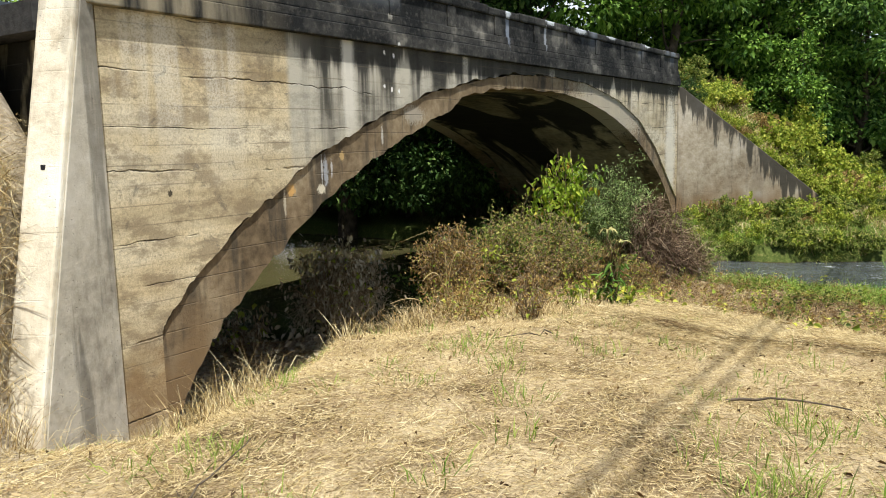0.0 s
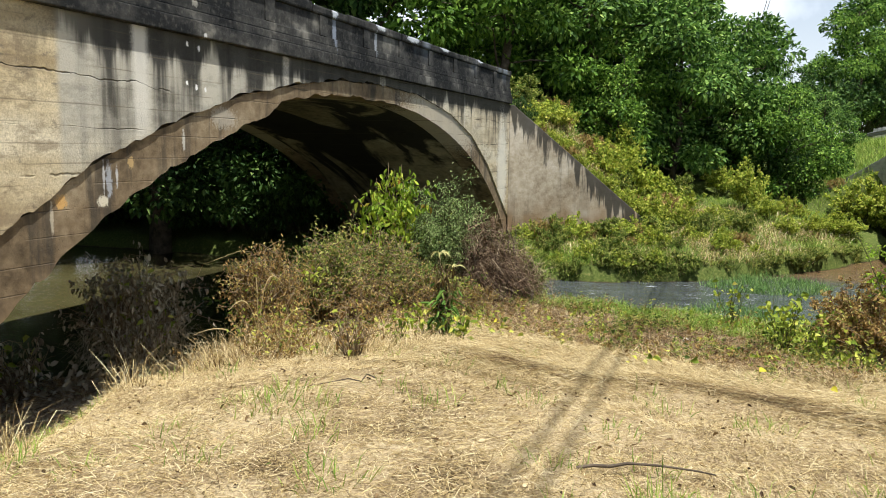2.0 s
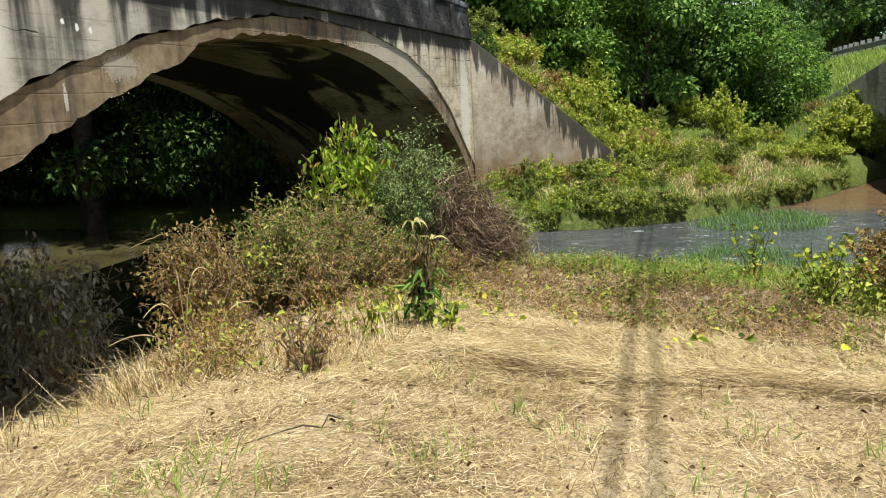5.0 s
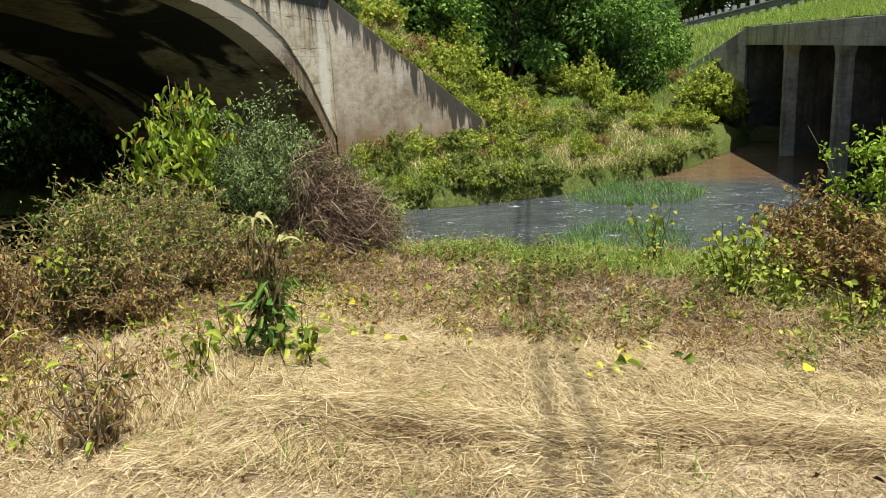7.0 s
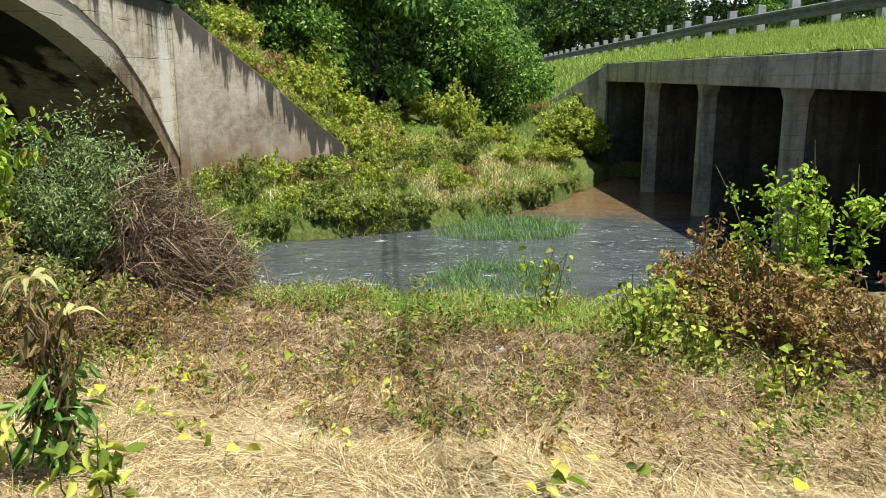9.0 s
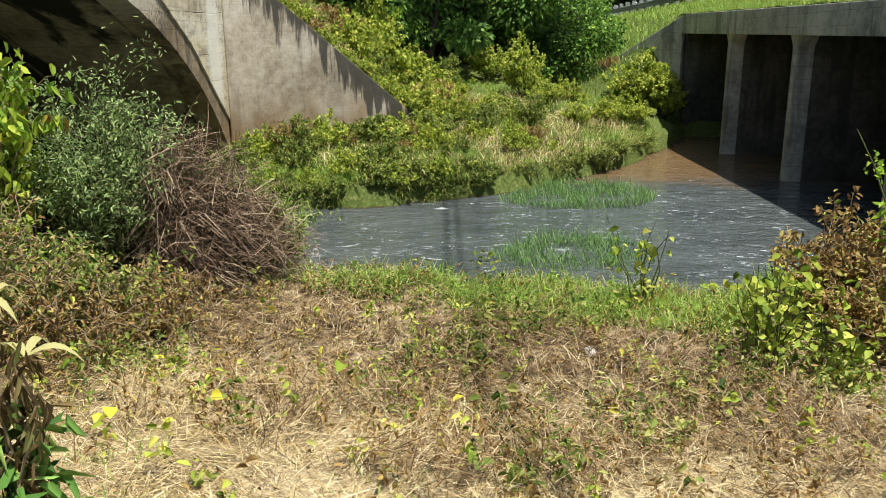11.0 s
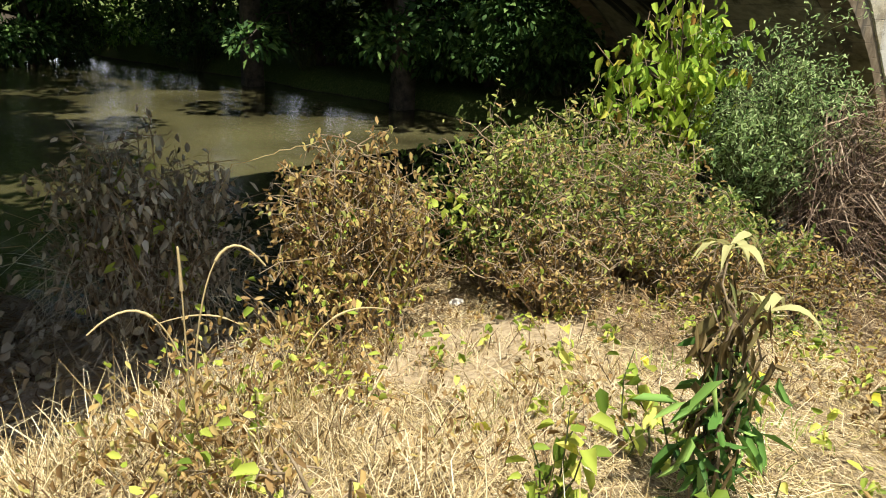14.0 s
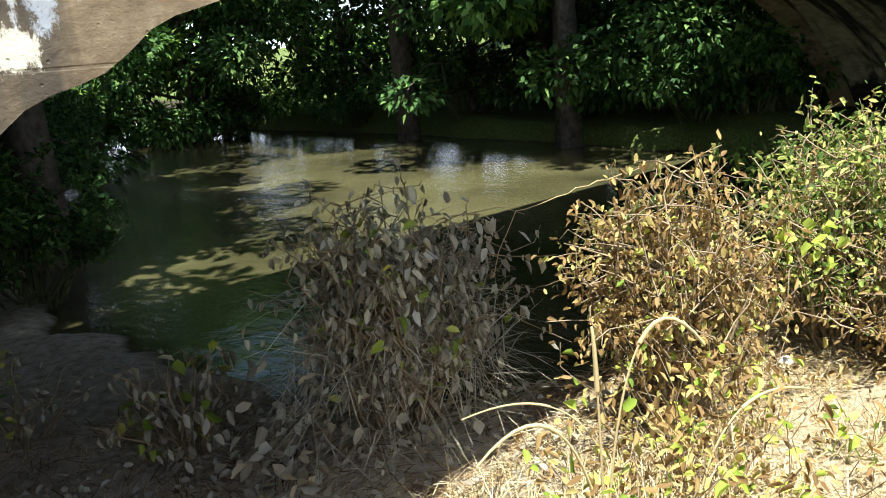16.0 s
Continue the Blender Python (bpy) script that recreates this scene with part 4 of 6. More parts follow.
# guard rail on the shoulder
rail = thing("guard_rail", "weathered grey guard rail on posts beside the road", "guard rail")
for px in np.arange(5.5, 62, 1.95):
    part("post", box_bm(px, px + 0.22, -14.37, -14.15, 3.2 - float(fit_drop(px)), 4.58 - float(fit_drop(px)), 0.012), M_POST, rail)
prof = [(0.0, 4.36), (0.05, 4.33), (0.05, 4.27), (0.0, 4.23), (0.0, 4.19), (0.05, 4.15), (0.05, 4.09), (0.0, 4.06)]
rv, rf = [], []
for px in (4.0, 26.0, 63.0):
    rv += [(px, -14.145 + a, z - float(fit_drop(px))) for a, z in prof]
    rv += [(px, -14.141 + a, z - float(fit_drop(px))) for a, z in prof]
n8 = len(prof)
for o in (0, 2 * n8):
    for i in range(o, o + n8 - 1):
        rf += [(i, i + 1, 2 * n8 + i + 1, 2 * n8 + i), (n8 + i, 3 * n8 + i, 3 * n8 + i + 1, n8 + i + 1)]
part("rail", mesh_of("rail", rv, rf, M_STEEL), M_STEEL, rail)

# two cables overhead, between poles out of view
for off in (0.0, 0.18):
    hz = 12.0
    cy = -5.0 - off + toward.y / toward.z * (hz - 0.9)
    cx = toward.x / toward.z * (hz - 0.9)
    ln = [((-70 + i * 13 + cx), cy + (-70 + i * 13) * 0.03, hz + 0.00012 * ((-70 + i * 13) - 5) ** 2) for i in range(12)]
    cb = new("power_cable", mesh_of("power_cable", *tubes_data([(ln, 0.02, 0.02)]), M_WIRE, True))
    tagged(cb, "black overhead power cable spanning the field", "cable", "overhead cables")

# ---- trees ----
def ground_z(x, y):
    return float(land(np.array([x]), np.array([y]))[0])


tree_kinds = []
for h, sp, nl, lf, bare in ((11, 3.4, 15000, 0.24, 0.10), (8, 2.8, 12000, 0.21, 0.06), (14, 4.2, 16000, 0.28, 0.10), (6, 2.4, 10000, 0.18, 0.05), (15, 5.0, 13000, 0.30, 0.5), (7, 2.8, 12000, 0.19, 0.05)):
    ln, lv = tree_parts(h, sp, nl, lf, bare)
    # the 15 m and 7 m kinds get the leaves darkened for shade
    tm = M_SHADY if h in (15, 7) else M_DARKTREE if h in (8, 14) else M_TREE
    ob = plant("tree", "leafy green deciduous tree with a dense crown", "tree", (0, 0, 0), (ln, M_BARK), [("crown", lv, tm)], "trees round the creek")
    tree_kinds.append(ob)
spots = []
def tree(kind, x, y, s=1.0, dz=0.0):
    spots.append((kind, x, y, s, dz))

# beyond the far end and along the creek; tall kind 4 is added to shade it, crowns out of view
for kind, x, y, s in ((0, 24, 2.5, 1), (2, 28, 6, 1), (1, 27.5, -0.5, 1.1), (0, 31, 1.5, 1.1), (2, 36, -1.0, 0.9), (1, 27.6, -3.4, 0.95), (1, 29.8, -5.4, 0.9), (3, 28.6, -7.4, 0.7), (3, 25.4, -1.6, 0.75), (2, 42, 4, 1.1),
                      (0, 21.5, 7, 1.1), (2, 18, 12, 1.0), (0, 22, 12, 1.0), (2, 24, 18, 1.1), (5, 17.2, 9, 1), (5, 16.5, 15, 1.1), (0, 13, 27, 1.1), (2, 9, 30, 1.1), (5, 16, 21, 1.3), (5, 12, 25, 1.3),
                      (0, 4, 26, 1.1), (2, -1, 22, 1.0), (5, 3, 17, 1.2), (4, 4.1, 9.3, 1.1), (4, 15.2, 10.2, 1.1), (4, 5.0, 17, 1.2), (4, 14.8, 16, 1.2), (5, 17.2, 6.3, 0.8), (5, 0.9, 7.0, 0.6), (5, 1.6, 9.6, 0.6), (5, 0.5, 11, 1.2), (2, -4, 14, 1.1), (5, 2.5, 12.5, 1.1), (1, -3, 9.5, 1.0), (0, -8, 11, 1.1), (2, -12, 8, 1.0), (1, -9, 16, 1.2), (0, -14, 14, 1.2),
                      (0, 36, 14, 1.2), (2, 50, 1, 1.0), (0, 50, 12, 1.2), (2, 30, 26, 1.3), (0, 20, 32, 1.3), (2, 2, 36, 1.3), (1, 45, -10, 0.5), (2, 60, -7, 0.45), (0, 66, -14, 1.0), (2, 60, 6, 1.2),
                      (4, 2.0, 8.0, 0.9), (4, 3.2, 11.5, 1.0), (4, 17.2, 8.5, 0.9), (4, 17.5, 13, 1.0), (4, 9.8, 31, 1.1), (4, -5, 8.0, 0.9), (4, 17.9, 6.6, 1.1), (4, 1.0, 7.2, 1.1), (4, 3.4, 15.5, 1.1), (4, 16.2, 17.5, 1.1), (2, 34, -3.5, 0.8),
                      (0, 44, -30, 1.0), (2, 52, -28, 1.1), (0, 60, -30, 1.2), (2, 36, -32, 1.0), (1, 70, -24, 1.3), (0, 48, -24, 0.9), (1, 40, -26, 1.0), (2, 78, -19, 1.5), (2, 84, -27, 1.6), (2, 72, -23.5, 1.3), (0, 88, -13, 0.9), (2, 92, -22, 1.6)):
    tree(kind, x, y, s)
for i, (kind, x, y, s, dz) in enumerate(spots):
    m = pose(x, y, ground_z(x, y) + dz, 0, 0, 137 * i % 360) @ Matrix.Scale(s, 4)
    c = copy_thing(tree_kinds[kind], m)
    c.matrix_basis = m
for k in tree_kinds:
    for o in (*k.children_recursive, k):
        bpy.data.objects.remove(o)

# ---- shrubs and vines ----
shrub_kinds = {}
def shrub_kind(key, label, name, mat, stem, *a, **k):
    ln, lv = shrub_parts(*a, **k)
    shrub_kinds[key] = plant(name, label, "shrub", (0, 0, -50), (ln, stem), [("foliage", lv, mat)])

shrub_kind("vine", "bright yellow-green vines smothering the bank", "vine_thicket", M_VINE, M_STEM, 1.0, 1.0, 34, 2600, 0.095, 0.07, 0.2)
shrub_kind("green", "dense green shrub on the creek bank", "shrub", M_SHRUB, M_STEM, 0.9, 1.1, 30, 2700, 0.095, 0.05)
shrub_kind("low", "low dark green plants at the water's edge", "shrub", M_SHRUB, M_STEM, 0.9, 0.55, 34, 2600, 0.08, 0.045)
shrub_kind("bank", "leafy bush with broad green leaves", "shrub", M_VINE, M_STEM, 1.0, 1.7, 30, 4000, 0.11, 0.065)
shrub_kind("gold", "dry golden bush among vines on the slope", "shrub", M_WITHER, M_TWIG, 0.8, 0.8, 34, 3000, 0.07, 0.03, 0.1)
shrub_kind("shade", "leafy bush with its green darkened for shade", "shrub", M_SHADY, M_STEM, 1.2, 1.9, 30, 3600, 0.10, 0.055)
def shrub(key, x, y, s=1.0, dz=0.0, sz=1.0):
    m = pose(x, y, ground_z(x, y) + dz, 0, 0, rng.random() * 360) @ Matrix.Diagonal((s, s, s * sz, 1))
    copy_thing(shrub_kinds[key], m).matrix_basis = m

# slope behind the wing wall
for i in range(34):
    u, w = rng.random(), rng.random()
    y = -4.6 * u + 0.6
    kk = ("gold" if rng.random() < 0.6 else "vine") if w < 0.22 else ("vine", "bank", "gold", "green", "vine")[int(rng.integers(0, 5))]
    shrub(kk, 17.9 + max(0, -y) * 0.62 + 0.3 + 4.6 * w, y, (0.35 + 0.8 * rng.random() ** 1.4) * (0.7 if kk in ("bank", "shade") else 1.0), -0.1, 0.8 + 0.5 * rng.random())
for i in range(16):
    y = -0.1 - 3.4 * i / 15
    shrub(("green", "vine", "low", "gold", "green")[i % 5], 16.75 + 0.62 * max(0, -y) - 0.15 - 0.5 * rng.random(), y - 0.25, 0.32 + 0.4 * rng.random(), -0.05, 0.8 + 0.7 * rng.random())
for i in range(120):
    y = -9.2 + 8.5 * rng.random()
    xr = np.interp(y, RIGHT_Y, RIGHT_X)
    e = 0.12 + (0.5 * rng.random() if i < 48 else 6.0 * rng.random() ** 1.2)
    if y > -3.6 and xr + e > 17.0 + max(0, -y) * 0.62:
        continue
    shrub("low" if e < 0.7 else ("green", "vine", "gold", "low", "vine")[i % 5], xr + e, y, 0.26 + 0.34 * rng.random() ** 1.5, -0.15 if e < 0.7 else -0.05, 0.7 + 0.6 * rng.random())
for x, y, s, h in ((24.4, -6.1, 0.7, 1.35), (23.6, -6.6, 0.45, 1.0), (22.3, -7.9, 0.42, 0.9), (23.0, -8.6, 0.5, 0.9), (21.5, -7.2, 0.4, 0.9), (25.7, -10.3, 0.8, 1.0), (25.9, -9.6, 0.9, 1.0),
                   (19.7, -3.75, 0.55, 1.25), (18.75, -3.7, 0.38, 1.0), (20.4, -4.3, 0.4, 1.0), (22.2, -5.2, 0.4, 0.8), (26.6, -5.2, 0.7, 0.9)):
    shrub("bank", x, y, s, -0.05, h)
for i in range(20):
    y = -0.4 - 3.6 * i / 19
    shrub(("low", "green", "low", "vine")[i % 4], float(np.interp(y, RIGHT_Y, RIGHT_X)) + 0.15 + 0.8 * rng.random(), y, 0.28 + 0.25 * rng.random(), -0.12, 0.8 + 0.5 * rng.random())
# ivy, gold grass and vines that hang over the wing wall's sloping top
for i in range(26):
    u = (i + rng.random()) / 26
    x, y = 17.2 + 0.53 * 4.1 * u + 0.42 + 0.35 * rng.random(), -0.848 * 4.1 * u + 0.22
    shrub("shade" if u < 0.14 else "gold" if u < 0.62 and i % 2 else "vine", x, y, (0.22 if u < 0.14 else 0.3) + 0.18 * rng.random(), 0.1, 0.9 + 0.5 * rng.random())
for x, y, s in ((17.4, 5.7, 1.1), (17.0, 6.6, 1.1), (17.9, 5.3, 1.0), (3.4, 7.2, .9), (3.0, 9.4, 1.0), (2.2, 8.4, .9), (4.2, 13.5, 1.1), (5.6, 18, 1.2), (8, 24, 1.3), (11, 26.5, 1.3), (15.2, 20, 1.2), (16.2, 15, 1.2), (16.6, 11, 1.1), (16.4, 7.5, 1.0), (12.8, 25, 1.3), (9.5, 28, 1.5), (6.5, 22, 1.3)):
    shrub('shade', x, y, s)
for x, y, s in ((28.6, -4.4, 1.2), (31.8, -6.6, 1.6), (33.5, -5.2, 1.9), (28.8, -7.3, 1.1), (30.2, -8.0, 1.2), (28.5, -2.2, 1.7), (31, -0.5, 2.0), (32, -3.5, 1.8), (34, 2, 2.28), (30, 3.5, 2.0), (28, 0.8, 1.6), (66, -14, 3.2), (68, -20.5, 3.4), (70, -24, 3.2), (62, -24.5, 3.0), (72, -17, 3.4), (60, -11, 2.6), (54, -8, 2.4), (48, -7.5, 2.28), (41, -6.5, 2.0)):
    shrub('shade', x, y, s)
for k in shrub_kinds.values():
    for o in (*k.children_recursive, k):
        bpy.data.objects.remove(o)

DETAIL["leaf"] = 6

# ---- plants along the near bank ----
def stalks(n, radius, height, spread=0.4, r=0.006, segs=6, wander=0.02):
    out = []
    for i in range(n):
        a = rng.random() * 6.283
        f = np.array([math.cos(a), math.sin(a), 0]) * radius * rng.random()
        e = f + np.array([rng.normal(0, spread), rng.normal(0, spread), height * (0.7 + 0.3 * rng.random())])
        f[2] = -0.06
        out.append((curve_line(f, e, segs, 0.0, wander), r, r * 0.4))
    return out


def leaves_on(lines, per, length, width, droop, f0=0.3, jitter=0.04, out=1.0):
    ps, ds = [], []
    for pts, *_ in lines:
        t = f0 + (1 - f0) * rng.random(per)
        k = t * (len(pts) - 1)
        i = np.minimum(k.astype(int), len(pts) - 2)
        p = pts[i] + (pts[i + 1] - pts[i]) * (k - i)[:, None]
        ps.append(p + rng.normal(0, jitter, p.shape))
        ds.append(rng.normal(size=p.shape) * [out, out, 0.4] + [0, 0, 0.1])
    p, d = np.concatenate(ps), np.concatenate(ds)
    ln = length * (0.6 + 0.7 * rng.random(len(p)))
    return leaves_data(p, d, ln, ln * width / length, droop)


def side_twigs(lines, per, length, r=0.004, rise=0.3, f0=0.25):
    out = []
    for pts, *_ in lines:
        for _ in range(per):
            k = int((f0 + (1 - f0) * rng.random()) * (len(pts) - 1))
            s = pts[k]
            e = s + unit(rng.normal(size=3) * [1, 1, 0.5] + [0, 0, rise]) * length * (0.5 + rng.random())
            out.append((curve_line(s, e, 4, 0.01, length * 0.06), r, r * 0.4))
    return out


def here(x, y, dz=0.0):
    return (x, y, ground_z(x, y) + dz)


# sapling with large drooping leaves
st = stalks(11, 0.25, 2.3, 0.38, 0.012, 7, 0.035)
tw = side_twigs(st, 9, 0.27, 0.005, 0.45, 0.55) + [(p[-3:], 0.006, 0.003) for p, *_ in st]
sap = plant("sapling", "young sapling with large drooping yellow-green and reddish leaves", "sapling", here(8.37, -0.75), (st + tw, M_TWIG), [])
leaf_parts(sap, leaves_on(tw, 8, 0.135, 0.066, 2.0, 0.45, 0.045, 1.2), M_FRESH)

# bushes: (place, radius, height, stems, leaves, leaf length, width, droop, leaf material, stem material, label, twigs)
OLIVE = "twiggy olive-green bush with small leaves on bare stems"
DRY = "half-dead bush with curled brown leaves on the bank"
SHADE = "withered vine-draped bush with hanging grey leaves in shade"
for nm, x, y, r, h, ns, nl, le, wi, dr, lm, sm, label, tg in (
        ("bush", 7.1, -0.9, 0.95, 1.2, 110, 4600, 0.048, 0.024, 0.1, M_SHRUB, M_TWIG, OLIVE, 8),
        ("bush", 7.8, -0.2, 0.85, 1.3, 50, 4000, 0.055, 0.026, 0.1, M_SHRUB, M_TWIG, OLIVE, 5),
        ("bush", 6.45, -0.55, 0.7, 1.25, 64, 3600, 0.05, 0.025, 0.2, M_SHRUB, M_TWIG, OLIVE, 6),
        ("bush", 7.5, -1.7, 0.65, 0.85, 40, 3000, 0.05, 0.025, 0.1, M_SHRUB, M_TWIG, OLIVE, 5),
        ("dry_bush", 5.05, -0.45, 0.5, 1.25, 80, 5600, 0.042, 0.024, 1.5, M_WITHER, M_TWIG, DRY, 6),
        ("dry_bush", 5.7, -0.15, 0.35, 0.9, 36, 1100, 0.045, 0.024, 0.6, M_WITHER, M_TWIG, DRY, 6),
        ("vine_bush", 4.45, 1.15, 0.68, 1.5, 80, 2100, 0.075, 0.04, 2.2, M_GREYLEAF, M_TWIG, SHADE, 6),
        ("vine_bush", 3.35, 2.0, 0.5, 0.75, 22, 260, 0.085, 0.045, 2.2, M_GREYLEAF, M_TWIG, SHADE, 5),
        ("vine_bush", 2.5, 3.0, 0.6, 0.7, 16, 160, 0.06, 0.036, 1.2, M_GREYLEAF, M_TWIG, SHADE, 4),
        ("bush", 9.05, -1.3, 0.72, 1.95, 54, 8600, 0.05, 0.016, 0.0, M_FEATHER, M_STEM, "feathery grey-green shrub behind flood debris", 6),
        ("bush", 10.15, -2.35, 0.6, 1.3, 40, 5600, 0.05, 0.022, 0.0, M_GRASS, M_STEM, "fresh light-green shrub at the water's edge", 5),
        ("bush", 10.45, -1.75, 0.45, 1.0, 24, 2400, 0.05, 0.024, 0.0, M_SHRUB, M_STEM, "fresh light-green shrub at the water's edge", 5),
        ("dry_bush", 6.25, -1.1, 0.55, 0.75, 60, 2600, 0.04, 0.02, 0.5, M_WITHER, M_TWIG, DRY, 8),
        ("dry_bush", 7.0, -1.85, 0.6, 0.7, 60, 2600, 0.04, 0.02, 0.5, M_WITHER, M_TWIG, DRY, 8),
        ("dry_bush", 7.85, -2.15, 0.5, 0.5, 44, 1800, 0.04, 0.02, 0.5, M_WITHER, M_TWIG, DRY, 8),
        ("dry_bush", 2.95, -2.75, 0.25, 0.5, 26, 170, 0.05, 0.022, 1.2, M_WITHER, M_TWIG, "dry brown weeds with a few green leaves", 3),
        ("bush", 7.35, -7.75, 0.85, 0.75, 56, 4400, 0.055, 0.03, 0.3, M_WITHER, M_TWIG, "brown and green tangled bush by the creek", 5),
        ("bush", 6.6, -8.3, 0.8, 0.7, 46, 3400, 0.05, 0.026, 0.3, M_WITHER, M_TWIG, "brown and green tangled bush by the creek", 5),
        ("bush", 8.4, -7.5, 0.6, 0.8, 40, 2800, 0.055, 0.03, 0.2, M_WITHER, M_TWIG, "brown and green tangled bush by the creek", 5),
        ("bush", 8.6, 1.6, 1.0, 1.8, 40, 3600, 0.09, 0.045, 0.2, M_TREE, M_TWIG, "dark green shrub in the arch's shade", 5),
        ("bush", 10.4, 1.0, 0.9, 1.5, 34, 3000, 0.09, 0.045, 0.2, M_TREE, M_TWIG, "dark green shrub in the arch's shade", 5)):
    ln, lv = shrub_parts(r, h, ns, nl, le, wi, dr, 0.5, 0.75, tg)
    sets = [("foliage", lv, lm)]
    if lm is not M_SHRUB:
        sets.append(("green_foliage", leaves_on(ln[::14], 3, le * 1.35, wi * 1.8, 0.4, 0.3, 0.05), M_VINE))
    elif sm is M_TWIG:
        sets.append(("brown_foliage", leaves_on(ln[::2], 4, le, wi, 0.6, 0.2, 0.05), M_WITHER))
    plant(nm, label, "bush", here(x, y), (ln, sm), sets)

# vines on the half-dead bush: a bare tendril, a spray of pale green leaves, a hanging yellow-green spray
ob = bpy.data.objects["dry_bush"]
bz = ob.location
q = np.linspace(0, 1, 14)[:, None]
lines = [(np.concatenate([-0.1 - 0.42 * q, 0.25 + 0.5 * q, 1.22 - 0.22 * q - 0.28 * np.clip(q - 0.8, 0, 1) * 5 * (q > 0.8)], 1) + rng.normal(0, 0.006, (14, 3)), 0.004, 0.002),
         (np.concatenate([0.05 - 0.25 * q, 0.1 + 0.2 * q, 1.0 + 0.06 * np.sin(q * 5)], 1), 0.004, 0.002),
         (np.concatenate([0.2 + 0.3 * q, -0.3 - 0.28 * q, 0.95 - 0.12 * q ** 2], 1), 0.004, 0.002)]
part("tendril", mesh_of("tendril", *tubes_data(lines[:1]), M_STRAW, True), M_STRAW, ob, "bare pale vine tendril")
leaf_parts(ob, leaves_on(lines[1:2], 11, 0.075, 0.07, 0.2, 0.2, 0.03), M_FEATHER, "vine_leaf")
leaf_parts(ob, leaves_on(lines[2:], 16, 0.08, 0.06, 0.9, 0.3, 0.04), M_VINE, "vine_leaf")
# bright sapling beside the right-hand bush
st = stalks(10, 0.22, 1.75, 0.3, 0.011, 6, 0.03)
tw = side_twigs(st, 9, 0.2, 0.005, 0.6, 0.3)
plant("sapling", "bright green sapling rising from a bush", "sapling", here(7.8, -8.15), (st + tw, M_STEM), [("foliage", leaves_on(tw, 24, 0.065, 0.042, 0.4, 0.1, 0.05), M_BRIGHT)])
# vine-covered leafy plants near the water
for x, y, h, r, nl in ((7.3, -6.55, 0.75, 0.14, 17), (7.55, -6.75, 0.6, 0.16, 14), (7.0, -7.0, 0.42, 0.2, 12), (6.2, -7.3, 0.45, 0.25, 14), (8.3, -5.95, 0.8, 0.04, 6), (12.0, -4.75, 0.75, 0.2, 16)):
    st = stalks(9, r, h, 0.14, 0.007, 6, 0.02)
    plant("leafy_plant", "leafy climbing plant with broad green leaves", "plant", here(x, y), (st, M_STEM), [("foliage", leaves_on(st, nl, 0.075, 0.075, 0.5, 0.1, 0.06), M_VINE)])

# tall dark weed with a wilted pale top
st = stalks(5, 0.07, 1.0, 0.06, 0.009, 10, 0.022)
low = leaves_on([(p[:7], 0, 0) for p, *_ in st], 30, 0.13, 0.032, 0.9, 0.0, 0.05, 1.2)
dead = leaves_on([(p[3:], 0, 0) for p, *_ in st], 40, 0.095, 0.015, 2.4, 0.0, 0.03)
weed = plant("tall_weed", "tall dark-leaved weed with a wilted pale top", "weed", here(4.36, -3.13), None, [("foliage", low, M_DARKTREE), ("dead_foliage", dead, M_DEADLEAF)])
for q in st:
    part("stem", mesh_of("stem", *tubes_data([q]), M_TWIG, True), M_TWIG, weed)
# wilted leaves: long pale straps that arch out of the tips and hang
for p, *_ in sorted(st, key=lambda q: -q[0][-1][2])[:3]:
    for k in range(4):
        a = rng.random() * 6.283
        L = 0.11 + 0.07 * rng.random()
        q = np.linspace(0, 1, 7)
        out = np.array([math.cos(a), math.sin(a), 0])
        c = p[-1] + out * (q * L)[:, None] + np.array([0, 0, 1.0]) * (0.035 * np.sin(q * 2.6) - 0.06 * q ** 3)[:, None]
        sd = np.array([-math.sin(a), math.cos(a), 0.3]) * (0.014 * np.sin(np.clip(q * 0.9 + 0.1, 0, 1) * math.pi))[:, None]
        sv = np.stack([c - sd, c + np.array([0, 0, -0.004]), c + sd], 1).reshape(-1, 3)
        sf = [(i * 3 + j, i * 3 + j + 1, i * 3 + j + 4, i * 3 + j + 3) for i in range(6) for j in range(2)]
        part("wilted_leaf", mesh_of("wilted_leaf", sv, sf, M_WILT, True), M_WILT, weed, "pale drooping leaf")
for x, y in ((3.95, -2.75), (4.5, -2.85), (4.05, -3.45)):
    st = stalks(4, 0.12, 0.4, 0.08, 0.006, 5, 0.015)
    plant("leafy_plant", "small broad-leaved green plant in dry grass", "plant", here(x, y), (st, M_STEM), [("foliage", leaves_on(st, 9, 0.09, 0.055, 0.4, 0.2, 0.03), M_VINE)])

# flood debris: a mound of dry stems washed over a bush
n = 7600
a, q = rng.random(n) * 6.283, np.sqrt(rng.random(n))
zz = 1.42 * (1 - 0.72 * q ** 1.8) * (0.3 + 0.7 * rng.random(n))
p = np.stack([np.cos(a) * q * 0.66 + 0.12 * (0.7 - zz), np.sin(a) * q * 0.62 - 0.22 * (0.7 - zz), zz], 1)
p = p + rng.normal(0, 0.07, p.shape) + np.stack([0.12 * np.sin(3 * a), 0.1 * np.cos(2 * a), 0.1 * np.sin(5 * a + 1)], 1) * q[:, None]
d = np.stack([np.cos(a + 1.2) * 0.6 + 0.4, np.sin(a + 1.2) * 0.6, -0.35 + 0 * a], 1) + rng.normal(0, 0.6, (n, 3))
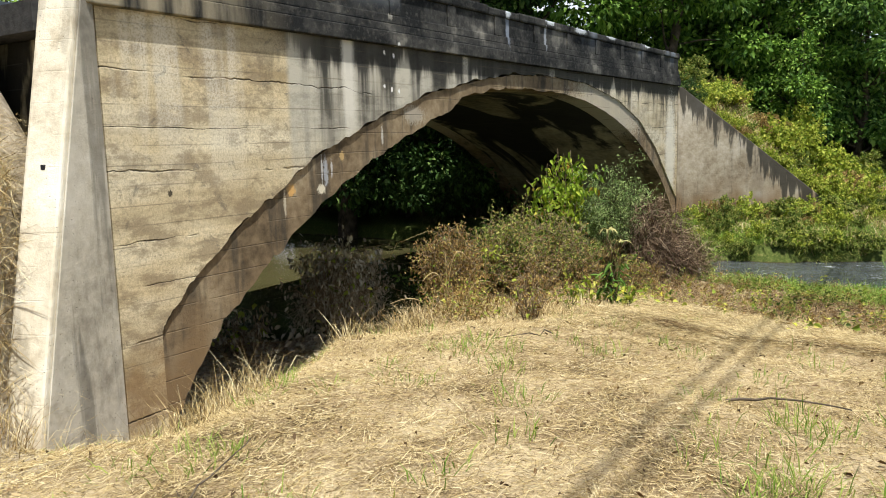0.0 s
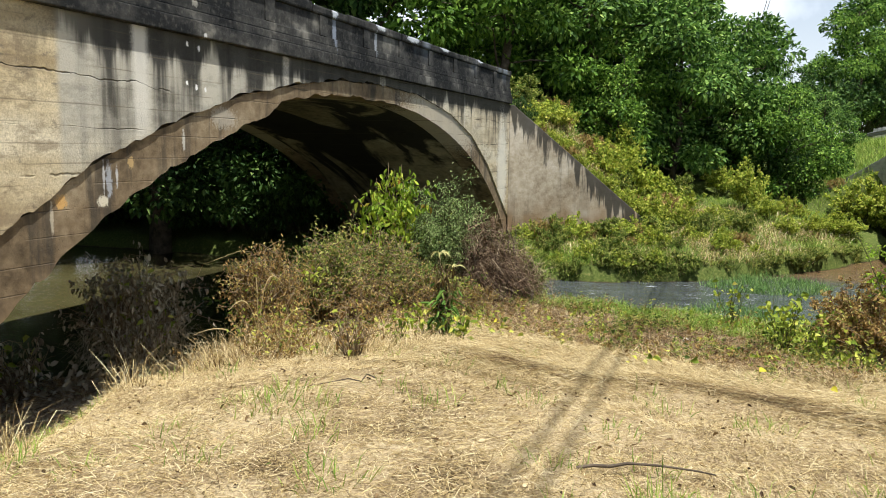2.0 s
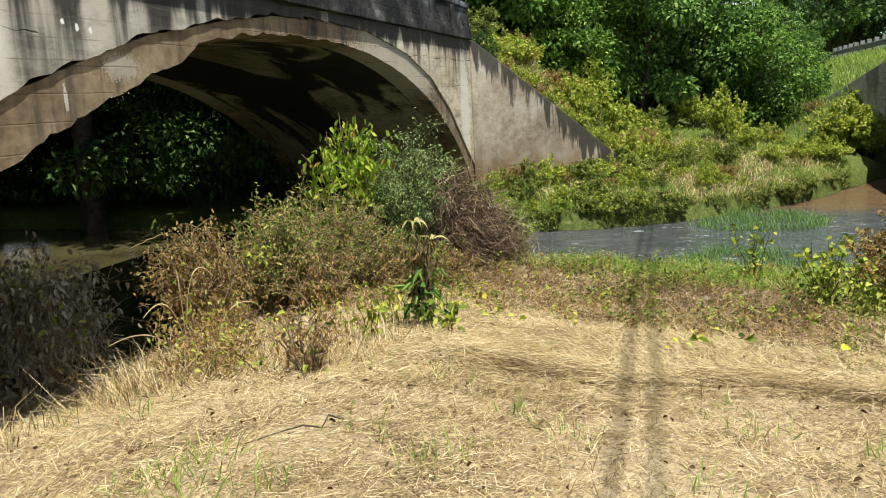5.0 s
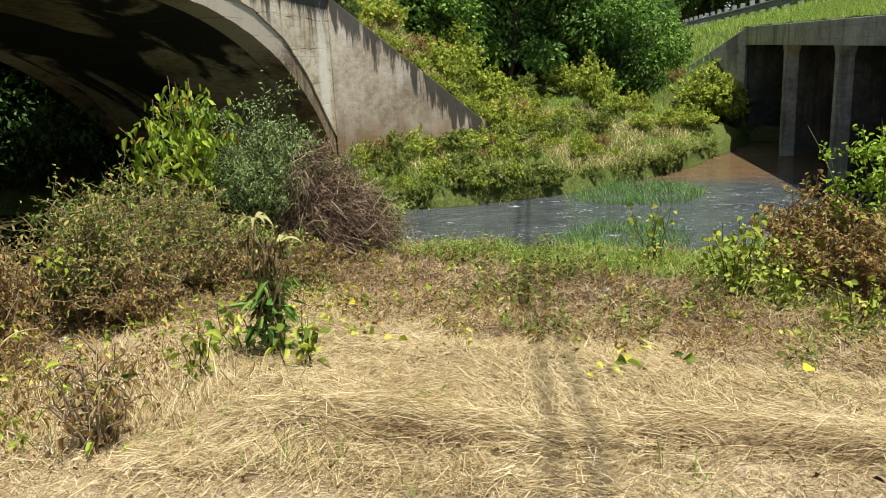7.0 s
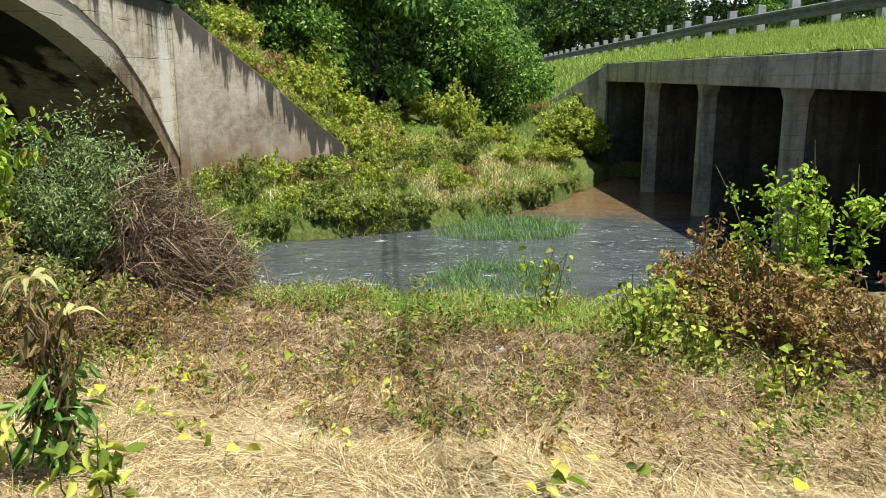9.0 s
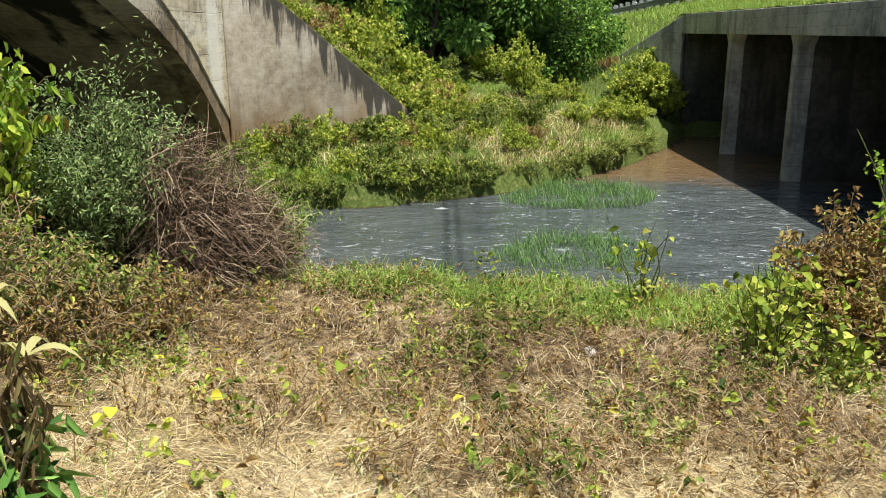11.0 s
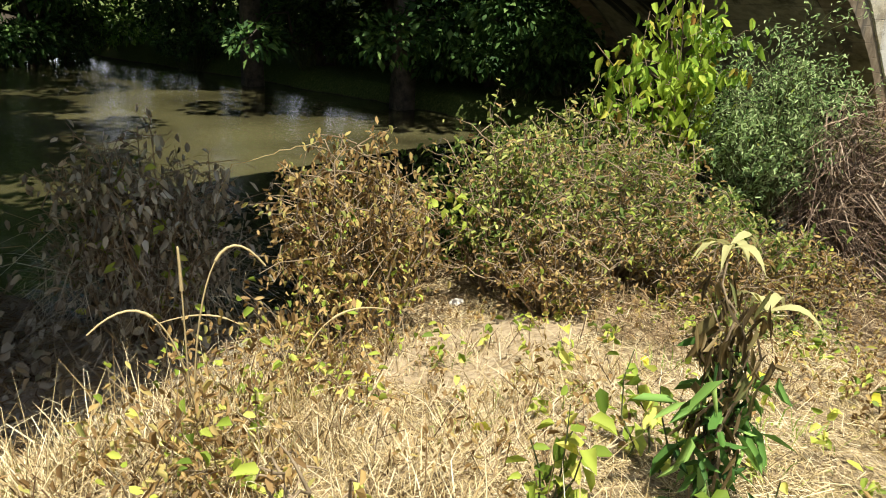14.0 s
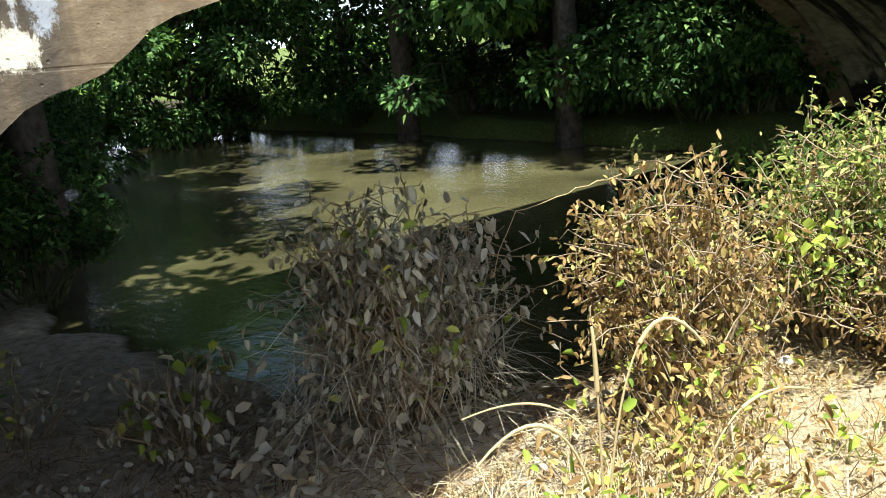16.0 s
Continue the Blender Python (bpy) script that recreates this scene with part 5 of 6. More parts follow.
mound_blades = blades_data(p, d, 0.2 + 0.35 * rng.random(n), 0.004 + 0.006 * rng.random(n), 0.4 * rng.random(n))
st = [(curve_line((math.cos(k) * 0.75 * rng.random(), math.sin(k) * 0.6, 0.02), (math.cos(k + 0.6) * 0.3 + 0.15, math.sin(k + 0.6) * 0.3, 0.8 + 0.6 * rng.random()), 6, 0.05, 0.03), 0.009, 0.003) for k in np.linspace(0, 6.2, 44)]
plant("flood_debris", "mound of dry brown stems left by a flood", "debris", here(9.2, -2.1), (st, M_BARK), [("dry_stems", mound_blades, M_DEBRIS)])
for k in range(-3, 4):
    lg = new("driftwood", mesh_of("driftwood", *tubes_data([(curve_line((0, 0.04 * k, 0.05), (0.95 + 0.1 * k, -0.35 + 0.1 * k, 0.05 + 0.03 * abs(k)), 7, 0.12, 0.02), 0.02, 0.008)]), M_TWIG, True))
    lg.location = here(8.0, -1.35, 0.08)
    tagged(lg, "pale weathered driftwood branch lying on the bank", "driftwood", "driftwood branches")
for x, y, r in ((8.75, -1.75, 0.08), (5.95, -0.5, 0.04), (10.2, -4.6, 0.09), (7.4, -5.4, 0.05)):
    bm = bmesh.new()
    bmesh.ops.create_icosphere(bm, subdivisions=3, radius=r)
    for v in bm.verts:
        v.co = Vector((v.co.x * 1.6, v.co.y, v.co.z * 0.7)) * (1 + 0.35 * noise.noise(v.co * 14))
    ob = part("stone", bm, M_STONE, None)
    ob.location = here(x, y, r * 0.3)
    tagged(ob, "small pale stone lying in dry litter", "stone", "stones on the bank")
# dead stems trailing over the shaded bush
n = 1300
a = rng.random(n) * 6.283
q = np.sqrt(rng.random(n))
p = np.stack([np.cos(a) * q * 0.75, np.sin(a) * q * 0.6, 1.35 * (1 - 0.6 * q ** 2) * (0.25 + 0.75 * rng.random(n))], 1)
dd = np.stack([np.cos(a) * 0.5, np.sin(a) * 0.5, -0.4 + 0 * a], 1) + rng.normal(0, 0.8, (n, 3))
ob = bpy.data.objects["vine_bush"]
part("trailing_stem", mesh_of("trailing_stem", *blades_data(p, dd, 0.2 + 0.4 * rng.random(n), 0.003 + 0.004 * rng.random(n), 0.5 * rng.random(n)), M_GREYLEAF), M_GREYLEAF, ob)
# leaning pale log by the debris
lg = new("log", mesh_of("log", *tubes_data([(curve_line((0, 0, -0.08), (0.22, 0.02, 0.42), 6, 0.0, 0.015), 0.05, 0.03)]), M_STONE, True))
lg.location = here(9.85, -2.62, 0.1)
tagged(lg, "short bleached log leaning by flood debris", "log")

# fallen twig on the straw
br = new("fallen_branch", mesh_of("fallen_branch", *tubes_data([(curve_line((-0.10, 0.32, 0.03), (0.10, -0.36, 0.02), 9, 0.04, 0.006), 0.011, 0.006)]), M_BARK, True))
br.location = here(0.75, -5.62)
tagged(br, "thin dark fallen branch on straw", "branch")
for x, y, l, an in ((-1.9, -3.6, 0.9, 0.4), (-2.3, -3.9, 0.6, 0.9), (3.4, -5.6, 0.5, 1.2), (1.6, -3.4, 0.5, 2.28)):
    br = new("fallen_twig", mesh_of("fallen_twig", *tubes_data([(curve_line((-l / 2, 0, 0.02), (l / 2, 0.05, 0.02), 8, 0.02, 0.012), 0.006, 0.003)]), M_BARK, True))
    br.matrix_basis = pose(*here(x, y), 0, 0, math.degrees(an))
    tagged(br, "thin dry twig lying on straw", "twig", "fallen twigs")


# ---- grass and litter, spread over the land ----
def scatter(n, box, keep=None):
    x = box[0] + (box[1] - box[0]) * rng.random(n)
    y = box[2] + (box[3] - box[2]) * rng.random(n)
    if keep is not None:
        k = keep(x, y)
        x, y = x[k], y[k]
    return x, y, land(x, y)


def lying(n, box, length, width, keep=None, lift=0.02, tilt=0.14):
    x, y, z = scatter(n, box, keep)
    n = len(x)
    swirl = 2.2 * ripple(x, y, 0.9) + 1.4 * ripple(x, y, 2.3) + rng.normal(0, 0.8, n)
    d = np.stack([np.cos(swirl), np.sin(swirl), rng.normal(0.04, tilt, n)], 1)
    p = np.stack([x, y, z + lift * rng.random(n)], 1)
    return blades_data(p, d, length * (0.4 + rng.random(n)), width * (0.6 + 0.8 * rng.random(n)), 0.25 * rng.random(n))


def chaff(n, box, length, width, keep=None, lift=0.015, tilt=0.2):
    x, y, z = scatter(n, box, keep)
    n = len(x)
    s = 2.2 * ripple(x, y, 0.9) + rng.normal(0, 1.5, n)
    d = np.stack([np.cos(s), np.sin(s), rng.normal(0.03, tilt, n)], 1)
    return chaff_data(np.stack([x, y, z + lift * rng.random(n)], 1), d, length * (0.4 + 1.1 * rng.random(n)), width * (0.6 + 0.8 * rng.random(n)))


def standing(n, box, height, width, keep=None, lean=0.35, bend=0.5, base=0.0):
    x, y, z = scatter(n, box, keep)
    n = len(x)
    d = np.stack([rng.normal(0, lean, n), rng.normal(0, lean, n), np.ones(n)], 1)
    return blades_data(np.stack([x, y, z - 0.01 + base], 1), d, height * (0.4 + 0.9 * rng.random(n)), width * (0.6 + 0.8 * rng.random(n)), bend * rng.random(n))


def stuff(name, label, category, data, mat):
    return tagged(new(name, mesh_of(name, *data, mat)), label, category, kind="stuff")


def inland(x, y):
    """How far from the creek: the water begins at about 0.8."""
    return np.interp(y, LEFT_Y, LEFT_X) - x + 0.8


def tufts(n, spots_, r, height, width, lean=0.4, bend=0.6):
    """n blades at each of the spots (x, y)."""
    c = np.repeat(np.array(spots_), n, axis=0)
    xy = c + rng.normal(0, r, c.shape)
    m = len(xy)
    d = np.stack([(xy[:, 0] - c[:, 0]) / r * 0.25 + rng.normal(0, lean, m), (xy[:, 1] - c[:, 1]) / r * 0.25 + rng.normal(0, lean, m), np.ones(m)], 1)
    return blades_data(np.stack([xy[:, 0], xy[:, 1], land(xy[:, 0], xy[:, 1]) - 0.01], 1), d, height * (0.35 + 0.85 * rng.random(m)), width * (0.6 + 0.8 * rng.random(m)), bend * rng.random(m))


off_sand = lambda x, y: ((x - 5.5) / 1.2) ** 2 + ((y + 1.3) / 0.45) ** 2 + 0.3 * ripple(x, y, 2.1) > 0.85
field = lambda x, y: (rng.random(len(x)) < np.clip((inland(x, y) - 2.6) / 1.6, 0, 1)) & (y < 0.2 + 0 * x) & off_sand(x, y)
stuff("dry_grass", "mown straw lying thick on the field", "dry grass", joined([
    lying(36000, (-5, 7.5, -8.5, -0.5), 0.16, 0.0028, field, 0.025, 0.16),
    lying(34000, (2.5, 4.8, -7.6, -3.0), 0.15, 0.0028, lambda x, y: ripple(x, y, 1.1) + rng.normal(0, 0.3, len(x)) > -0.35, 0.06, 0.22)]), M_STRAW)
stuff("leaf_litter", "brown dead stems and litter above the creek", "litter", joined([
    lying(120000, (4, 11, -8.5, 0.6), 0.14, 0.0042, lambda x, y: off_sand(x, y) & (inland(x, y) > 1.25) & (inland(x, y) < 5.6) & (ripple(x, y, 1.5) + 0.6 * ripple(x, y, 3.7) + rng.normal(0, 0.14, len(x)) > 0.0), 0.14, 0.4),
    lying(9000, (1.5, 6, -0.6, 3), 0.16, 0.006, lambda x, y: inland(x, y) > 0.85, 0.03, 0.2)]), M_BROWNSTRAW)
stuff("dry_grass", "bleached straw strewn among brown litter", "dry grass", lying(22000, (4.5, 10.8, -8, -0.6), 0.18, 0.003, lambda x, y: (inland(x, y) > 1.15) & (inland(x, y) < 6.4) & off_sand(x, y) & (ripple(x, y, 1.5) + 0.6 * ripple(x, y, 3.7) + rng.normal(0, 0.14, len(x)) < 0.05), 0.1, 0.25), M_STRAW)
stuff('chaff', 'short cut straw covering the field', 'dry grass', chaff(390000, (-5.0, 7.0, -8.3, 0.2), 0.055, 0.0027, field, 0.016, 0.22), M_STRAW)
# a windrow of long raked grass, brown on its underside
def windrow(n, shift, spread, high, length, width):
    y = -7.8 + 4.5 * rng.random(n)
    dx = rng.normal(0, spread, n)
    x = 3.12 + 0.1 * (y + 5.0) + 0.13 * np.sin(y * 1.9) + shift + dx
    z = land(x, y) + high * np.exp(-(dx / 0.16) ** 2) * rng.random(n) * (0.65 + 0.35 * np.sin(y * 2.7))
    a = math.pi / 2 + rng.normal(0, 0.55, n) + math.pi * (rng.random(n) < 0.4)
    d = np.stack([np.cos(a), np.sin(a), rng.normal(0.02, 0.16, n)], 1)
    return blades_data(np.stack([x, y, z], 1), d, length * (0.5 + rng.random(n)), width * (0.6 + 0.8 * rng.random(n)), 0.5 * rng.random(n))


stuff("windrow", "raked windrow of long bleached dry grass", "dry grass", windrow(8000, 0.05, 0.15, 0.13, 0.18, 0.0028), M_STRAW)
stuff("windrow", "brown stems along the foot of a windrow", "dry grass", windrow(2600, -0.1, 0.05, 0.07, 0.13, 0.004), M_BROWNSTRAW)
# straw hanging over the bank beside the buttress
x, y, z = scatter(15000, (-3.2, -0.95, -0.75, 1.6))
n = len(x)
d = np.stack([rng.normal(0, 0.5, n), -0.5 + rng.normal(0, 0.5, n), rng.normal(0.25, 0.5, n)], 1)
stuff("dry_grass", "long bleached straw hanging over the bank", "dry grass", blades_data(np.stack([x, y, z], 1), d, 0.18 + 0.3 * rng.random(n), 0.003 + 0.004 * rng.random(n), 0.9 * rng.random(n)), M_STRAW)
# taller dry grass in clumps before the bushes, and by the arch and buttress
cl = [(3.0 + 2.6 * u + rng.normal(0, 0.15), -1.9 - 0.35 * u + rng.normal(0, 0.35)) for u in rng.random(16)]
cl += [(3.3 + rng.normal(0, 0.35), -1.5 + rng.normal(0, 0.25)) for _ in range(10)] + [(4.3 + rng.normal(0, 0.35), -1.0 + rng.normal(0, 0.25)) for _ in range(16)]
stuff("dry_grass", "bent tangled dry grass before the bushes", "dry grass", joined([tufts(80, cl, 0.17, 0.28, 0.0038, 0.9, 1.6), tufts(110, cl[16:26], 0.14, 0.5, 0.0036, 0.5, 1.2)]), M_STRAW)
stuff("dry_grass", "brown broken grass stems before the bushes", "dry grass", tufts(30, cl, 0.2, 0.34, 0.005, 1.0, 1.4), M_BROWNSTRAW)
cl = [(2.85 + 0.9 * rng.random(), -2.2 - 0.9 * rng.random()) for _ in range(12)]
stuff("dry_grass", "loose clump of tall dry golden grass", "dry grass", tufts(60, cl, 0.13, 0.32, 0.004, 0.6, 1.2), M_STRAW)
cl = [(-1.2 - 2.0 * rng.random(), -0.9 + 2.6 * rng.random()) for _ in range(60)] + [(-0.6 + 1.2 * rng.random(), -1.0 - 0.25 * rng.random()) for _ in range(6)]
stuff("dry_grass", "tall tufts of bleached dry grass", "dry grass", tufts(190, cl, 0.15, 0.55, 0.0045, 0.55, 1.0), M_STRAW)
cl = [(1.3 + 0.9 * rng.random(), -1.55 + 0.25 * rng.random()) for _ in range(5)] + [(3.43, -1.42)]
stuff("dry_grass", "thin seeding grass at the edge of shade", "dry grass", tufts(20, cl, 0.07, 0.4, 0.005, 0.35, 0.9), M_STRAW)
for x, y, h, r in ((4.15, -1.15, 0.55, 0.3), (4.55, -0.85, 0.65, 0.3), (3.75, -1.45, 0.45, 0.3), (3.3, -1.9, 0.4, 0.3)):
    st = stalks(16, r, h, 0.2, 0.004, 6, 0.03)
    plant("vine_tangle", "tangle of dry stems and yellowing vine leaves", "plant", here(x, y), (st, M_TWIG), [("foliage", leaves_on(st, 3, 0.055, 0.04, 0.5, 0.2, 0.06), M_VINE), ("dead_foliage", leaves_on(st, 22, 0.05, 0.022, 0.8, 0.1, 0.06), M_WITHER)])
# arching seed stalks
for x, y, e, top in ((3.43, -1.42, (0.0, 0.02), 0.85), (3.45, -1.4, (0.28, -0.12), 0.84), (3.47, -1.4, (-0.36, 0.1), 0.63), (4.35, -0.6, (-0.5, 0.35), 0.42), (4.0, -1.3, (0.5, -0.1), 0.4)):
    t9 = np.linspace(0, 1, 18)[:, None]
    pts = np.concatenate([t9 ** 1.8 * e[0], t9 ** 1.8 * e[1], top * np.sin(t9 * (2.05 if e[0] else 1.57))], 1)
    ob = thing("seed_stalk", "bleached arching grass stalk with a seed head", "grass stalk", "grass stalks", at=here(x, y))
    part("stem", mesh_of("stem", *tubes_data([(pts, 0.0045, 0.003)]), M_STRAW, True), M_STRAW, ob)
    part("seed_head", mesh_of("seed_head", *tubes_data([(pts[10:], 0.008, 0.004)]), M_STRAW, True), M_STRAW, ob)
dusk = lambda x, y: (inland(x, y) > 0.95) & (y - 0.3 * x > -1.6)
# straw under the arch, laid partly to lighten the shaded ground
stuff("dry_grass", "trampled straw under the arch, also there to lighten its shade", "dry grass", lying(16000, (0.6, 5.5, -1.2, 3), 0.13, 0.004, dusk, 0.02, 0.2), M_STRAW)
x, y, z = scatter(1500, (1.2, 5.5, -0.9, 2.28), dusk)
p = np.stack([x, y, z + 0.02 + 0.04 * rng.random(len(x))], 1)
stuff("dead_leaves", "curled grey leaves lying under the arch", "leaves", leaves_data(p, rng.normal(size=p.shape) * [1, 1, 0.3], 0.04 + 0.06 * rng.random(len(x)), 0.03 + 0.04 * rng.random(len(x)), 0.2), M_GREYLEAF)
x, y, z = scatter(110, (3.3, 4.7, 0.7, 1.6))
p = np.stack([x, y, z + 0.05 + 0.35 * rng.random(len(x)) ** 1.5], 1)
stuff("dead_leaves", "broad grey vine leaves hanging before a shaded bush", "leaves", leaves_data(p, rng.normal(size=p.shape) * [1, 1, 0.3], 0.08 + 0.05 * rng.random(len(x)), 0.06 + 0.05 * rng.random(len(x)), 0.9), M_GREYLEAF)
# green sprouts on the mown field
cl = [(-4 + 11 * rng.random(), -7.5 + 6.5 * rng.random()) for _ in range(110)] + [(0.9 + 0.5 * rng.random(), -0.9 - 0.5 * rng.random()) for _ in range(6)] + [(-1.2 + 1.6 * rng.random(), -5.6 - 0.7 * rng.random()) for _ in range(16)]
stuff("grass", "sparse green grass sprouting through straw", "grass", tufts(26, cl, 0.09, 0.15, 0.006, 0.35, 0.5), M_GRASS)
x, y, z = scatter(1100, (-4, 5, -7.5, -1.5))
p = np.stack([x, y, z + 0.012 + 0.03 * rng.random(len(x))], 1)
stuff("dead_leaves", "small brown leaf scraps on the mown straw", "leaves", leaves_data(p, rng.normal(size=p.shape) * [1, 1, 0.25], 0.02 + 0.04 * rng.random(len(x)) ** 2, 0.012 + 0.02 * rng.random(len(x)), 0.2), M_BROWNSTRAW)
# low weeds standing among the litter
def sprigs(n, box, keep, height, per, length, width, droop=0.3):
    x, y, z = scatter(n, box, keep)
    n = len(x)
    h = height * (0.4 + 0.9 * rng.random(n))
    lean = rng.normal(0, 0.35, (n, 2))
    k = np.repeat(np.arange(n), per)
    f = 0.15 + 0.85 * rng.random(len(k))
    p = np.stack([x[k] + lean[k, 0] * h[k] * f, y[k] + lean[k, 1] * h[k] * f, z[k] + h[k] * f], 1) + rng.normal(0, 0.012, (len(k), 3))
    ln = length * (0.5 + rng.random(len(k)))
    return leaves_data(p, rng.normal(size=p.shape) * [1, 1, 0.4], ln, ln * width / length, droop)


strip = lambda x, y: (inland(x, y) > 2.0) & (inland(x, y) < 5.9) & off_sand(x, y) & (ripple(x, y, 1.3) + 0.6 * ripple(x, y, 3.3) + rng.normal(0, 0.12, len(x)) > 0.4)
stuff("weeds", "low green and olive weeds among brown litter", "weeds", joined([sprigs(4200, (4.2, 10.9, -8, -0.7), strip, 0.24, 13, 0.036, 0.018), sprigs(700, (4.2, 10.5, -7.8, -1.0), strip, 0.26, 10, 0.055, 0.036)]), M_SHRUB)
stuff("weeds", "low withered brown weeds among litter", "weeds", joined([sprigs(1900, (4.4, 10.9, -8, -0.7), lambda x, y: (inland(x, y) > 1.15) & (inland(x, y) < 5.6), 0.2, 12, 0.036, 0.016, 0.6), sprigs(90, (2.7, 5.0, -2.7, -1.0), None, 0.3, 12, 0.035, 0.016, 0.7)]), M_WITHER)
stuff("weeds", "yellowing leafy weeds in tall dry grass", "weeds", joined([sprigs(18, (2.7, 5.4, -2.9, -1.0), None, 0.3, 9, 0.045, 0.03, 0.3), sprigs(160, (4.6, 9.5, -7.0, -1.2), None, 0.22, 8, 0.05, 0.034, 0.3)]), M_VINE)
stuff("weeds", "fresh green weeds near the water", "weeds", sprigs(1000, (7.4, 11, -7.5, -1.2), lambda x, y: (inland(x, y) > 0.85) & (inland(x, y) < 2.4) & (ripple(x, y, 1.6) > -0.3), 0.15, 12, 0.045, 0.02), M_GRASS)
mid = lambda x, y: (inland(x, y) > 1.05) & (inland(x, y) < 5.6)
stuff('dry_stems', 'tangled brown stems standing among litter', 'dry grass', standing(34000, (4.2, 10.9, -8, -0.7), 0.17, 0.0034, lambda x, y: mid(x, y) & off_sand(x, y) & (ripple(x, y, 1.5) + 0.6 * ripple(x, y, 3.7) + rng.normal(0, 0.14, len(x)) > 0.25), 0.9, 0.8), M_BROWNSTRAW)
stuff('dry_grass', 'bleached stems bent over the litter', 'dry grass', standing(8000, (4.2, 10.9, -8, -0.7), 0.18, 0.003, lambda x, y: mid(x, y) & off_sand(x, y) & (ripple(x, y, 1.5) + 0.6 * ripple(x, y, 3.7) < 0.2), 1.2, 1.0), M_STRAW)
# broad-leaved sprouts among the litter
x, y, z = scatter(9000, (4.2, 10.9, -8, -0.9), lambda x, y: (inland(x, y) > 0.95) & (inland(x, y) < 6) & (ripple(x, y, 1.7) + 0.5 * ripple(x, y, 4.1) > 0.95))
p = np.stack([x, y, z + 0.02 + 0.16 * rng.random(len(x))], 1)
stuff("ground_cover", "low broad-leaved green sprouts among litter", "plants", leaves_data(p, rng.normal(size=p.shape) * [1, 1, 0.3], 0.03 + 0.05 * rng.random(len(x)) ** 2, 0.02 + 0.03 * rng.random(len(x)), 0.1), M_SHRUB)
x, y, z = scatter(900, (4.0, 9.5, -7.5, -1.2), lambda x, y: (inland(x, y) > 1.25) & (ripple(x, y, 2.28) + 0.5 * ripple(x, y, 5.1) > 0.95))
p = np.stack([x, y, z + 0.06 + 0.12 * rng.random(len(x))], 1)
stuff('ground_cover', 'scattered broad yellow-green leaves of trailing vines', 'plants', leaves_data(p, rng.normal(size=p.shape) * [1, 1, 0.2], 0.07 + 0.06 * rng.random(len(x)), 0.06 + 0.05 * rng.random(len(x)), 0.1), M_VINE)
x, y, z = scatter(220, (4.2, 9.5, -6.5, -1.5), lambda x, y: inland(x, y) > 1.25)
p = np.stack([x, y, z + 0.04 + 0.08 * rng.random(len(x))], 1)
stuff("dead_leaves", "curled dead leaves scattered on the bank", "leaves", leaves_data(p, rng.normal(size=p.shape) * [1, 1, 0.2], 0.035 + 0.04 * rng.random(len(x)), 0.02 + 0.025 * rng.random(len(x)), 0.0), M_WITHER)
x, y, z = scatter(26, (3.6, 8.5, -7.2, -1.4), lambda x, y: inland(x, y) > 1.00)
x, y = np.append(x, [5.9, 5.95, 5.55, 5.6]), np.append(y, [-3.19, -3.27, -2.75, -2.8])
p = np.stack([x, y, land(x, y) + 0.05 + 0.06 * rng.random(len(x))], 1)
stuff("ground_cover", "scattered bright yellow leaves lying on litter", "leaves", leaves_data(p, rng.normal(size=p.shape) * [1, 1, 0.15], 0.06 + 0.06 * rng.random(len(x)), 0.05 + 0.05 * rng.random(len(x)), 0.0), M_YELLOW)
# green fringe at the water's edge, reeds in the creek
edge = lambda x, y: (inland(x, y) > 0.70) & (inland(x, y) < 2.1)
stuff("grass", "long bright green grass along the water's edge", "grass", standing(64000, (7.2, 11, -7.6, -1.4), 0.27, 0.0075, lambda x, y: edge(x, y) & (ripple(x, y, 1.9) + 0.6 * ripple(x, y, 4.3) > -0.45), 0.7, 1.2), M_GRASS)
isl = lambda x, y: ((((x - 12.5) / 0.85) ** 2 + ((y + 6.0) / 1.15) ** 2 < 1) | (((x - 16.6) / 1.3) ** 2 + ((y + 6.5) / 1.5) ** 2 < 1)) & (ripple(x, y, 2.7) > -0.5)
x, y, z = scatter(16000, (11, 18, -8, -4), isl)
n = len(x)
d = np.stack([rng.normal(0.1, 0.4, n), rng.normal(0.2, 0.4, n), np.ones(n)], 1)
stuff("water_grass", "green water grass standing in the shallow creek", "grass", blades_data(np.stack([x, y, np.full(n, WATER - 0.05)], 1), d, 0.12 + 0.28 * rng.random(n), np.full(n, 0.011), 0.8 * rng.random(n)), M_REED)
